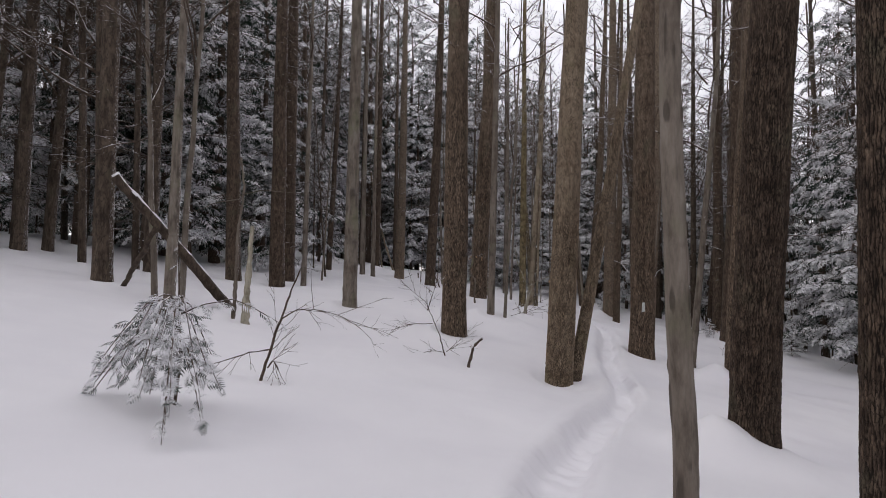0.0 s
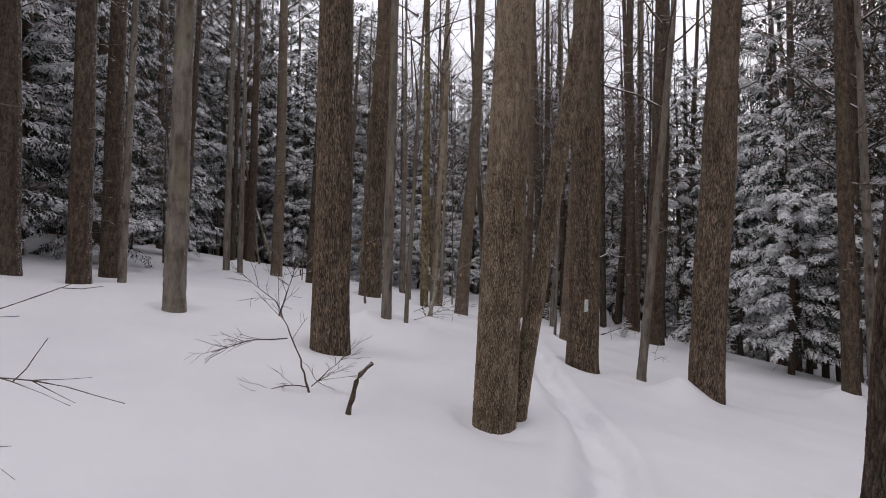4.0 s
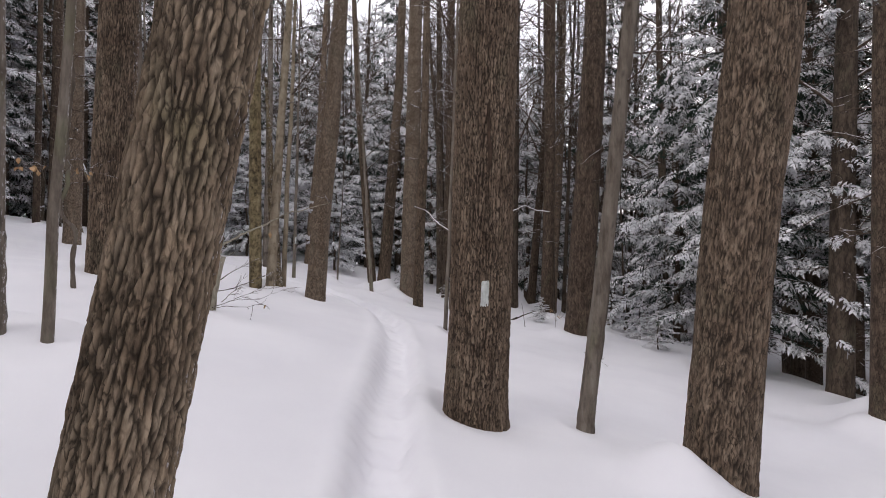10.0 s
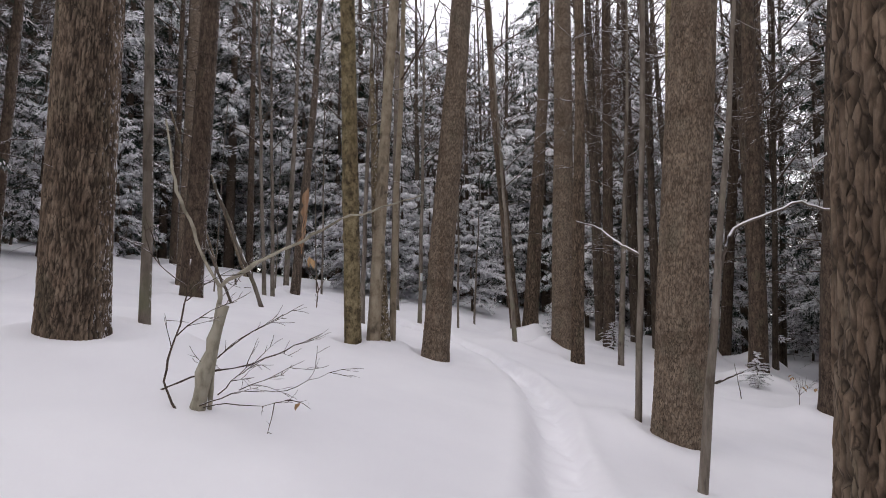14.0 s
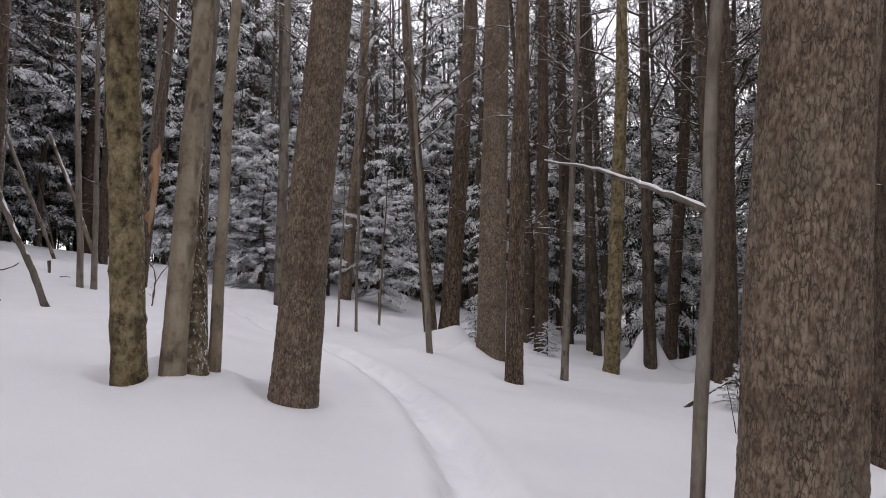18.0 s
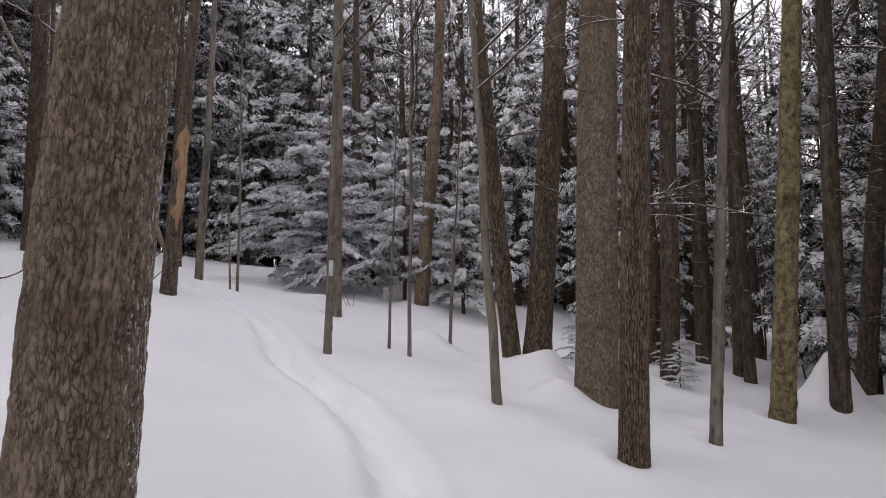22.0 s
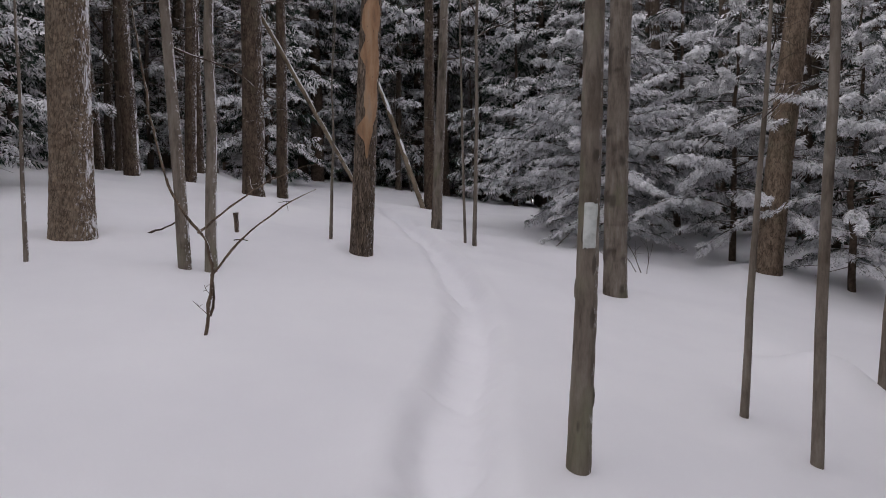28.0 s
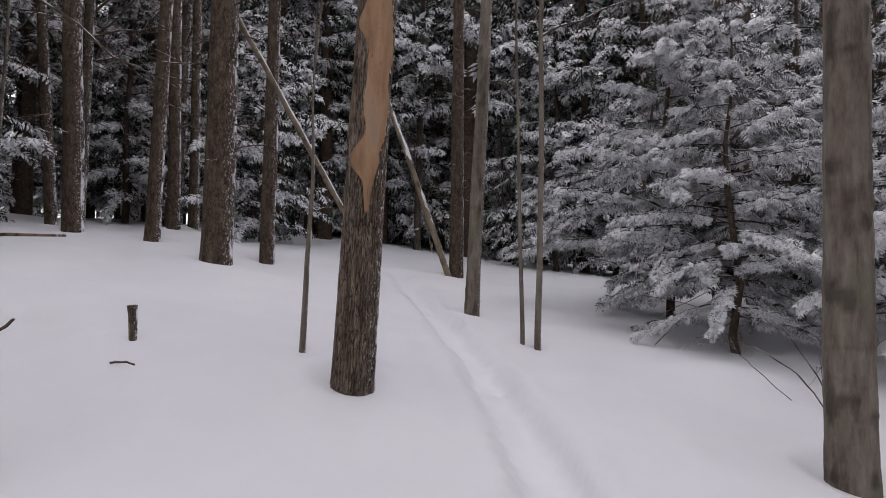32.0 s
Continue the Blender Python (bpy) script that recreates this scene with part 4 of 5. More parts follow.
far_trunks = [trunk_mesh("trunk", "far", g, h, 0, 0, 20, 300 + i) for i, (g, h) in enumerate(((0.34, 20), (0.28, 19), (0.42, 21), (0.2, 16)))]
stems = [trunk_mesh("trunk", "smooth", 0.07, 8.0, 0.02, 0, 20, 320), trunk_mesh("trunk", "far", 0.1, 10.0, -0.02, 0.02, 20, 321)]
for x, y, s in ((-9.8, 30.0, 0.9), (-8.4, 36.5, 1.0), (-6.0, 27.2, 0.7), (-6.6, 22.0, 1.0), (-12.4, 35.3, 1.0), (-17.5, 38.6, 1.1), (-2.5, 43.2, 1.0), (-4.4, 47.5, 1.0), (-8.8, 19.5, 1.1), (12.5, 17.0, 0.9), (14.5, 21.5, 1.0), (13.8, 29.5, 1.0), (10.8, 33.5, 0.9)):
    plant(YOUNG_HEMLOCK[int(y) % 2], x, y, x, s, "young hemlock dusted with snow in the woods", "hemlocks in the woods")
    TAKEN.append((x, y))
for x, y in scatter(96, 1.5, 9.5, 9.5, 28):
    if x < -5 and y < 20 and path_gap(x, y) < 17:
        continue
    plant(YOUNG_HEMLOCK[wood_rng.randrange(2)], x, y, wood_rng.uniform(0, 6.28), wood_rng.uniform(0.5, 1.15), "young hemlock dusted with snow in the woods", "hemlocks in the woods")
for west, east, south, north, count, low, high in ((-20, 5, 38, 62, 30, 0.95, 1.2), (-17, -7.5, 19, 37, 20, 0.85, 1.15), (13.5, 26, 8, 44, 30, 0.55, 0.85), (5, 24, 37, 60, 28, 0.8, 1.05), (-14, 3, 39, 54, 18, 1.25, 1.5)):
    placed, tries = 0, 0
    while placed < count and tries < 2500:
        tries += 1
        x, y = wood_rng.uniform(west, east), wood_rng.uniform(south, north)
        if path_gap(x, y) > 7.5 and clear(x, y, 1.5):
            TAKEN.append((x, y))
            placed += 1
            plant(TALL_HEMLOCK[wood_rng.randrange(3)], x, y, wood_rng.uniform(0, 6.28), wood_rng.uniform(low, high), "tall dark hemlock dusted with snow in the woods", "hemlocks in the woods")
for x, y in scatter(45, 1.9, 12.0, 12.0, 30):
    if x < 15 or wood_rng.random() < 0.5:
        plant(TALL_HEMLOCK[wood_rng.randrange(3)], x, y, wood_rng.uniform(0, 6.28), wood_rng.uniform(0.75, 1.2), "tall dark hemlock dusted with snow in the woods", "hemlocks in the woods")
far_v, far_f, far_n = {0: [], 1: []}, {0: [], 1: []}, {0: 0, 1: 0}
far_parts = []
for kind in FAR_HEMLOCK:
    far_parts.append([(np.array([tuple(p.co) for p in me.vertices]), [tuple(p.vertices) for p in me.polygons]) for name, me, words in kind[:2]])
for x, y in scatter(125, 2.2, 24.0, 24.0, 56, 24.0):
    if x < 12 or wood_rng.random() < 0.7:
        k, turn, pick = wood_rng.uniform(0.9, 1.4) * (0.92 if x > 5 else 1), wood_rng.uniform(0, 6.28), wood_rng.randrange(2)
        M = turned(turn, 0, 0) * k
        for which in (0, 1):
            pv, pf = far_parts[pick][which]
            far_v[which].append(pv @ M.T + np.array([x, y, level(x, y)]))
            far_f[which].extend([tuple(i + far_n[which] for i in face) for face in pf])
            far_n[which] += len(pv)
far_woods = thing("far_hemlocks", 0, 60, level(0, 60), "dark hemlock wood far off beyond the trunks", "trees", "", "stuff")
for which, name, material in ((0, "trunk", TWIG), (1, "crown", NEEDLE)):
    child(name, mesh_of(name, np.concatenate(far_v[which]) - np.array(far_woods.location), far_f[which], material, False), far_woods, "", None, "stuff")
bare_spots = scatter(260, 0.9, 8.0, 8.0, 36)
for west, east, south, north, count in ((11.5, 30, 2, 34, 70), (0, 16, 36, 50, 22), (-16, -6, 8, 36, 36)):
    for k in range(count):
        x, y = wood_rng.uniform(west, east), wood_rng.uniform(south, north)
        if path_gap(x, y) > 6.5 and clear(x, y, 0.5):
            bare_spots.append((x, y))
            TAKEN.append((x, y))
for number, (x, y) in enumerate(bare_spots):
    base = thing("pine_tree", x, y, level(x, y), WORDS["far"][1], "tree", "trunks in the woods")
    base.rotation_euler = (radians(wood_rng.gauss(0, 1.5)), radians(wood_rng.gauss(1, 1.8)), wood_rng.uniform(0, 6.28))
    k = wood_rng.uniform(0.7, 1.15)
    child("trunk", far_trunks[number % 4], base, "", Matrix.Diagonal((k, k, 1, 1)))
    child("crown", FAR_CROWNS[number % 3], base, "bare forking limbs", pose(0, 0, wood_rng.uniform(3, 5) if number >= 260 else wood_rng.uniform(5, 8), 0, 0, wood_rng.uniform(0, 360)) @ Matrix.Diagonal((1.25, 1.25, 1.3, 1)))
    child("deadwood", DEADSETS[number % 3], base, "dead lower branches", pose(0, 0, wood_rng.uniform(0, 1), 0, 0, wood_rng.uniform(0, 360)), "stuff")
for number, (x, y) in enumerate(scatter(190, 0.7, 7.0, 6.5, 26)):
    base = thing("sapling", x, y, level(x, y), "thin bare sapling among the forest trunks", "sapling", "saplings in the woods")
    base.rotation_euler = (radians(wood_rng.gauss(0, 4)), radians(wood_rng.gauss(1, 4)), wood_rng.uniform(0, 6.28))
    k = wood_rng.uniform(0.6, 1.1)
    child("trunk", stems[number % 2], base, "", Matrix.Diagonal((k, k, k, 1)))
    child("crown", FAR_CROWNS[number % 3], base, "bare forking twigs", pose(0, 0, 1.6 * k, 0, 0, wood_rng.uniform(0, 360)) @ Matrix.Diagonal((0.42, 0.42, 0.75, 1)))


# ---- marks on trunks ----
def tree_at(x, y):
    return min(range(len(TREES)), key=lambda i: (TREES[i][1] - x) ** 2 + (TREES[i][2] - y) ** 2)


def patch_on(x, y, facing_deg, z0, z1, width, name, material, label, ragged=0.15, lift=0.004, seed=0):
    """A skin of paint, bare wood or wound that follows a trunk's surface, between two heights above its foot."""
    i = tree_at(x, y)
    zs, grid, axis = GRIDS[i * 13 + 2]
    sides, rows, cols = grid.shape[1], max(6, int((z1 - z0) / 0.02)), 14
    v = []
    for a in range(rows + 1):
        t = a / rows
        z = z0 + (z1 - z0) * t
        k = min(int(np.searchsorted(zs, z)), len(zs) - 1)
        ring = np.hypot(grid[k, :, 0] - axis[k, 0], grid[k, :, 1] - axis[k, 1])
        R = float(ring.mean())
        edge = ragged * float(vnoise(t * rows / 9, 0, 0, seed)), ragged * float(vnoise(t * rows / 9, 7, 0, seed))
        taper = 1.0 if ragged < 0.2 else min(1, 6 * t + 0.2, 6 * (1 - t) + 0.2)
        for b in range(cols + 1):
            u = -0.5 + edge[0] + (1 - edge[0] - edge[1]) * b / cols
            th = math.radians(facing_deg) + u * taper * width / R
            q = int(round(th / (2 * math.pi) * sides)) % sides
            r = max(float(ring[q]), R - 0.004) + (lift if 0 < b < cols and 0 < a < rows else -0.003)
            v.append((axis[k, 0] + r * math.cos(th), axis[k, 1] + r * math.sin(th), z))
    f = [(a * (cols + 1) + b, a * (cols + 1) + b + 1, (a + 1) * (cols + 1) + b + 1, (a + 1) * (cols + 1) + b) for a in range(rows) for b in range(cols)]
    return child(name, mesh_of(name, np.array(v), f, material), TREE_OBJECTS[i], label)


def away(x, y, px, py):
    """Degrees of the compass from a trunk towards a point."""
    return math.degrees(math.atan2(py - y, px - x))


patch_on(4.35, 12.45, away(4.35, 12.45, 3.2, 9.6) + 8, 0.96, 1.17, 0.07, "blaze", BLAZE, "white painted trail blaze", 0.1, 0.009, 1)
patch_on(4.35, 12.45, away(4.35, 12.45, 3.0, 9.8) + 12, 2.0, 2.6, 0.075, "canker", WOUND, "dark open canker in the bark", 0.5, 0.004, 2)
patch_on(1.90, 9.24, away(1.90, 9.24, 2.1, 7.3), 1.98, 2.42, 0.05, "canker", WOUND, "dark canker in the ridged bark", 0.75, 0.001, 3)
patch_on(0.37, 28.92, away(0.37, 28.92, 3.0, 25.4) + 4, 1.2, 3.2, 0.34, "bare_wood", BAREWOOD, "peeled orange wood", 0.45, 0.006, 4)


patch_on(3.98, 25.07, away(3.98, 25.07, 4.5, 22.9) + 8, 1.02, 1.24, 0.065, "blaze", BLAZE, "white painted trail blaze", 0.08, 0.004, 6)

# ---- loose sticks, stubs, shrubs ----
def twiggy(name, label, category, x, y, paths, twigs=0, seed=0, material=None, group="", reach=0.3, sink=0.08):
    """A shrub or branch: each path is (radius at the foot, radius at the tip, points in metres from its foot); twigs are side shoots of each path."""
    rng = np.random.default_rng(seed)
    base = thing(name, x, y, level(x, y), label, category, group)
    for number, (r0, r1, points) in enumerate(paths):
        p = np.array(points, float)
        if p[0][2] <= 0.001:
            p[0][2] -= sink
        s = np.r_[0, np.cumsum(np.linalg.norm(np.diff(p, axis=0), axis=1))]
        q = np.linspace(0, s[-1], max(6, int(s[-1] / 0.06)))
        fine = np.stack([np.interp(q, s, p[:, k]) for k in range(3)], -1)
        fine[1:-1] = (fine[:-2] + 2 * fine[1:-1] + fine[2:]) / 4
        fine[1:] += rng.normal(0, 0.004, (len(fine) - 1, 3))
        soup = Soup()
        radius = np.linspace(r0, r1, len(q)) * (1 + 0.12 * rng.normal(0, 1, len(q)))
        soup.tube(fine, radius, 7)
        main = child("stem" if number == 0 else "branch", soup.mesh("stem", material or TWIG), base)
        if twigs:
            tw = Soup()
            for j in range(twigs):
                k = int(rng.integers(len(q) // 4, len(q)))
                d = fine[min(k + 1, len(q) - 1)] - fine[k - 1]
                d = d / (np.linalg.norm(d) + 1e-9) + rng.normal(0, 0.7, 3) * np.array([1, 1, 0.6])
                sub = limb(rng, fine[k], d, reach * rng.uniform(0.4, 1.2), 0.25, 0.0, 6)
                tw.tube(sub, np.linspace(0.0035, 0.0015, 6), 3, False)
                for w in range(2):
                    c = sub[int(rng.integers(2, 5))]
                    tw.tube(limb(rng, c, d + rng.normal(0, 0.6, 3), reach * rng.uniform(0.2, 0.5), 0.3, 0, 4), np.linspace(0.0022, 0.0012, 4), 3, False)
            child("twig", tw.mesh("twig", TWIG), main, "fine side twigs", None, "stuff")
    return base


# the first clearing
twiggy("bent_sapling", "dark bent sapling with wispy side twigs in snow", "sapling", -1.80, 5.60,
       [(0.017, 0.006, [(0, 0, 0), (0.08, 0.02, 0.22), (0.2, 0.05, 0.62), (0.27, 0.08, 0.85), (0.37, 0.1, 1.12)]),
        (0.008, 0.003, [(0.2, 0.05, 0.6), (0.36, 0.0, 0.7), (0.65, -0.1, 0.69), (0.85, -0.15, 0.63), (1.02, -0.2, 0.54)]),
        (0.007, 0.003, [(0.11, 0.03, 0.3), (-0.1, 0, 0.27), (-0.4, -0.05, 0.17), (-0.7, -0.1, 0.16)]),
        (0.009, 0.006, [(0.08, 0.02, 0.12), (0.14, 0, 0.22), (0.19, 0, 0.1)])], 10, 11, None, "", 0.45)
twiggy("bare_shrub", "bare twiggy shrub leaning over the snow", "shrub", 0.06, 8.87,
       [(0.01, 0.003, [(0, 0, 0), (-0.1, 0, 0.3), (-0.22, 0.03, 0.6), (-0.34, 0.05, 0.85), (-0.55, 0.1, 1.0)]),
        (0.007, 0.003, [(-0.22, 0, 0.5), (-0.5, -0.05, 0.5), (-0.85, -0.1, 0.4)]), (0.007, 0.003, [(-0.3, 0.02, 0.7), (-0.2, 0, 1.0), (-0.15, 0, 1.2)]),
        (0.006, 0.002, [(-0.02, 0, 0.05), (-0.25, 0, 0.08), (-0.5, -0.05, 0.02)]), (0.006, 0.002, [(0, 0, 0.06), (0.15, 0, 0.2), (0.26, 0, 0.3)])], 12, 12, None, "", 0.35)
twiggy("broken_stick", "short dark broken stick poking from the snow", "stick", 0.36, 8.44, [(0.024, 0.02, [(0, 0, 0), (0.06, 0, 0.15), (0.1, 0, 0.3), (0.16, 0, 0.38), (0.23, 0, 0.41)])], 0, 13)
twiggy("dead_stub", "pale grey broken stub standing in snow", "stub", -3.05, 8.78, [(0.07, 0.03, [(0, 0, 0), (0.01, 0, 0.4), (0.03, 0.02, 0.9), (0.06, 0.03, 1.52)])], 0, 14, GREYBARK)
twiggy("dead_sapling", "thin grey dead sapling beside a stub", "sapling", -3.31, 8.97, [(0.034, 0.016, [(0, 0, 0), (0.03, 0, 0.7), (0.02, 0.05, 1.4), (0.1, 0.05, 2.1), (0.02, 0.1, 2.6)]), (0.01, 0.004, [(0.03, 0, 1.9), (-0.3, 0, 1.85), (-0.8, 0, 1.65)]), (0.01, 0.004, [(0.03, 0, 1.95), (0.4, 0, 2.05), (1.1, 0.1, 2.0)])], 0, 15, BARK["smooth"])


def leaning_log(name, label, low, high, r0, r1, snow_depth, seed, material):
    """A fallen pole propped aslant, with a ridge of snow along its upper side."""
    rng = np.random.default_rng(seed)
    a, b = np.array(low, float), np.array(high, float)
    base = thing(name, low[0], low[1], low[2], label, "log")
    n = 26
    line = np.linspace(0, 1, n)[:, None] * (b - a)
    line += np.cumsum(rng.normal(0, 0.006, (n, 3)), 0)
    line[0] -= (b - a) / np.linalg.norm(b - a) * 0.25
    r = np.linspace(r0, r1, n) * (1 + 0.06 * rng.normal(0, 1, n))
    s = Soup()
    s.tube(line, r, 12)
    child("pole", s.mesh("pole", material), base)
    if snow_depth:
        s = Soup()
        up = line + np.array([0, 0, 1]) * (r * 0.5)[:, None]
        s.tube(up[1:], (r * 0.62 + snow_depth * rng.uniform(0.3, 1.0, n))[1:], 8)
        child("snow_ridge", s.mesh("snow_ridge", SNOWMAT), base, "snow lying along the pole")
    return base


leaning_log("fallen_log", "dark fallen log propped aslant with snow on top", (-3.82, 9.94, 0.9), (-5.09, 8.61, 2.89), 0.085, 0.07, 0.022, 21, BARK["far"])
leaning_log("fallen_pole", "dark bare pole leaning against a fallen log", (-5.96, 10.5, 1.12), (-4.65, 9.1, 2.05), 0.045, 0.04, 0, 22, BARK["far"])
leaning_log("leaning_pole", "thin dead pole leaning aslant in the woods", (-3.78, 35.2, 1.95), (-3.92, 30.2, 7.2), 0.05, 0.035, 0.02, 23, BARK["pale"])
leaning_log("leaning_log", "pale snow-lined fallen log leaning in the woods", (-3.3, 37.3, 2.0), (-4.6, 36.5, 6.4), 0.08, 0.05, 0.03, 24, BARK["pale"])
leaning_log("leaning_pole", "pale thin fallen pole leaning among the trees", (0.6, 23.6, 0.85), (-0.4, 23.4, 3.4), 0.045, 0.03, 0.012, 25, BARK["smooth"])
leaning_log("leaning_pole", "thin fallen pole leaning among the trees", (-0.1, 23.9, 0.95), (-0.9, 23.6, 2.9), 0.03, 0.02, 0.006, 26, BARK["smooth"])
leaning_log("fallen_stick", "bare stick lying aslant on the snow", (9.85, 22.7, -0.68), (11.2, 23.35, -0.45), 0.025, 0.014, 0.008, 28, BARK["far"])


# a bent hemlock seedling under its snow
def bent_seedling(x, y):
    rng = np.random.default_rng(31)
    z = level(x, y)
    base = thing("hemlock_seedling", x, y, z, "small bent hemlock seedling weighed down by snow", "seedling")
    base.scale = (1.22, 1.22, 1.22)
    wood, leaves = Soup(), Foliage(rng, 0.1, 5, False, 0.08, NEEDLE)
    stems = [[(0, 0, -0.1), (0.03, 0.02, 0.3), (0.02, 0, 0.55), (0.02, -0.02, 0.78), (0.0, 0, 0.98)], [(0.02, 0, 0.55), (0.2, -0.1, 0.62), (0.42, -0.12, 0.66), (0.72, -0.15, 0.5)]]
    for low_az, high_az, near_reach, far_reach, many in ((165, 250, 0.25, 0.45, 9), (255, 310, 0.25, 0.6, 7), (292, 305, 0.75, 1.05, 6), (310, 370, 0.2, 0.4, 5)):
        for k in range(many):
            a, reach, h = radians(rng.uniform(low_az, high_az)), rng.uniform(near_reach, far_reach), rng.uniform(0.3, 0.68)
            u = np.array([math.cos(a), math.sin(a), 0])
            stems.append([(0.02, 0, h), tuple(u * reach * 0.35 + np.array([0, 0, h + 0.03])), tuple(u * reach * 0.72 + np.array([0, 0, h * 0.72])), tuple(u * reach + np.array([0, 0, max(0.03, h * 0.72 - 0.3 * reach - 0.06)]))])
    for number, pts in enumerate(stems):
        p = np.array(pts, float)
        q = np.linspace(0, len(p) - 1, 9)
        fine = np.stack([np.interp(q, np.arange(len(p)), p[:, k]) for k in range(3)], -1)
        if number == 0:
            wood.tube(fine, np.linspace(0.012, 0.002, 9), 5, False)
        else:
            twig = Soup()
            twig.tube(fine, np.linspace(0.006, 0.002, 9), 5, False)
            child("branch", twig.mesh("branch", TWIG), base)
        d = fine[-1] - fine[3]
        leaves.along(fine[2:] if number == 0 else fine, math.atan2(d[1], d[0]), 7 if number == 0 else 10, 0.7 if number == 0 else 1.0, -0.1)
    for name, me, words in leaves.meshes(wood):
        child("stem" if name == "trunk" else "foliage" if name == "crown" else name, me, base, words, None, "stuff" if name == "snow_load" else "")


bent_seedling(-2.02, 4.3)


# dry beech leaves that hang on through the winter
def dry_leaves(base, spots, count, seed):
    rng = np.random.default_rng(seed)
    for j in range(count):
        c = np.array(spots[j % len(spots)], float) + rng.normal(0, 0.05, 3) * np.array([1, 1, 0.5])
        L, w = rng.uniform(0.05, 0.085), rng.uniform(0.018, 0.028)
        v = np.array([(0, 0, 0), (L * 0.4, w, 0.006), (L * 0.4, 0, -0.004), (L * 0.4, -w, 0.006), (L * 0.8, w * 0.5, 0.0), (L * 0.8, -w * 0.5, 0.0), (L, 0, -0.01)])
        M = turned(rng.uniform(0, 6.28), rng.uniform(0.4, 1.4), rng.normal(0, 0.5))
        f = [(0, 2, 1), (0, 3, 2), (1, 2, 4), (2, 3, 5), (2, 6, 4), (2, 5, 6)]
        child("dry_leaf", mesh_of("dry_leaf", v @ M.T + c, f, DRYLEAF), base)


beech = twiggy("beech_sapling", "crooked young beech holding dry tan leaves", "sapling", 0.85, 15.07,
               [(0.026, 0.012, [(0, 0, 0), (-0.02, 0, 0.3), (0.02, 0, 0.62), (-0.1, 0, 0.72), (-0.14, 0, 0.85), (-0.06, 0, 1.1), (-0.08, 0, 1.6), (-0.02, 0, 2.2), (-0.08, 0, 3.0)]),
                (0.006, 0.003, [(-0.06, 0, 1.12), (-0.2, -0.05, 1.24), (-0.42, -0.1, 1.26)]), (0.006, 0.003, [(-0.06, 0, 1.15), (0.05, -0.05, 1.25), (0.16, -0.1, 1.22)])], 5, 33, BARK["smooth"], "", 0.4)
dry_leaves(beech, [(-0.45, -0.1, 1.26), (-0.35, -0.08, 1.25), (-0.25, -0.06, 1.24), (0.02, -0.05, 1.24), (0.12, -0.1, 1.22), (-0.15, -0.05, 1.2)], 16, 34)
sprig = twiggy("beech_seedling", "low beech seedling with a few dry orange leaves", "seedling", 9.5, 19.95, [(0.006, 0.002, [(0, 0, 0), (0.02, 0, 0.2), (-0.05, 0, 0.42)]), (0.004, 0.002, [(0.02, 0, 0.15), (0.2, 0.05, 0.25), (0.4, 0.1, 0.22)])], 4, 35)
dry_leaves(sprig, [(-0.05, 0, 0.42), (0.1, 0, 0.25), (0.35, 0.1, 0.22)], 9, 36)

# the stub and twigs before the fork of stems
twiggy("broken_stub", "leaning broken grey stub standing in the snow", "stub", 2.16, 15.09, [(0.048, 0.036, [(0, 0, 0), (0.06, -0.02, 0.25), (0.15, -0.03, 0.6)])], 0, 41, GREYBARK)
forked = twiggy("forked_beech", "grey forked beech sapling bent behind a broken stub", "sapling", 2.22, 15.13,
                [(0.016, 0.014, [(0, 0, 0), (0.03, -0.02, 0.45), (0.06, -0.04, 0.72)]),
                 (0.013, 0.004, [(0.06, -0.04, 0.72), (0.12, -0.06, 0.76), (0.33, -0.1, 0.89), (0.54, -0.14, 0.97), (0.78, -0.17, 1.12), (0.94, -0.2, 1.15), (1.27, -0.25, 1.25)]),
                 (0.012, 0.007, [(0.06, -0.04, 0.72), (0.0, -0.05, 0.82), (-0.07, -0.04, 0.94), (-0.12, -0.03, 1.1), (-0.22, -0.02, 1.32), (-0.3, 0, 1.75)])], 2, 42, GREYBARK, "", 0.35)
dry_leaves(forked, [(0.56, -0.14, 0.93)], 2, 37)
low_shoots = twiggy("bare_shoots", "thin bare shoots spreading low over the snow", "shrub", 2.2, 15.02,
                    [(0.0045, 0.0015, [(0, 0, 0.04), (0.23, -0.04, 0.13), (0.49, -0.08, 0.12), (0.75, -0.12, 0.23)]), (0.003, 0.0015, [(0.23, -0.04, 0.13), (0.42, -0.06, 0.21), (0.6, -0.09, 0.3)]),
                     (0.004, 0.0015, [(0.02, 0, 0.03), (0.16, -0.02, 0.06), (0.33, -0.05, 0.03), (0.51, -0.08, 0.07)]), (0.004, 0.0015, [(0.1, 0, 0.1), (0.2, 0, 0.2), (0.3, 0, 0.28)])], 4, 48, None, "", 0.22)
dry_leaves(low_shoots, [(0.51, -0.08, 0.05)], 1, 38)
twiggy("bare_shrub", "slender crooked bare shrub in the snow", "shrub", 2.11, 15.0,
       [(0.007, 0.004, [(0, 0, 0), (-0.12, 0.01, 0.2), (-0.04, 0, 0.42), (0.02, 0, 0.7), (0.02, 0, 0.86)]), (0.004, 0.002, [(-0.04, 0, 0.42), (0.12, 0, 0.55), (0.3, -0.02, 0.62)]), (0.004, 0.002, [(0.01, 0, 0.62), (0.15, 0, 0.75), (0.25, 0, 0.8)]), (0.004, 0.002, [(0.02, 0, 0.7), (-0.1, 0, 0.78), (-0.25, 0, 0.95)])], 4, 49, None, "", 0.25)
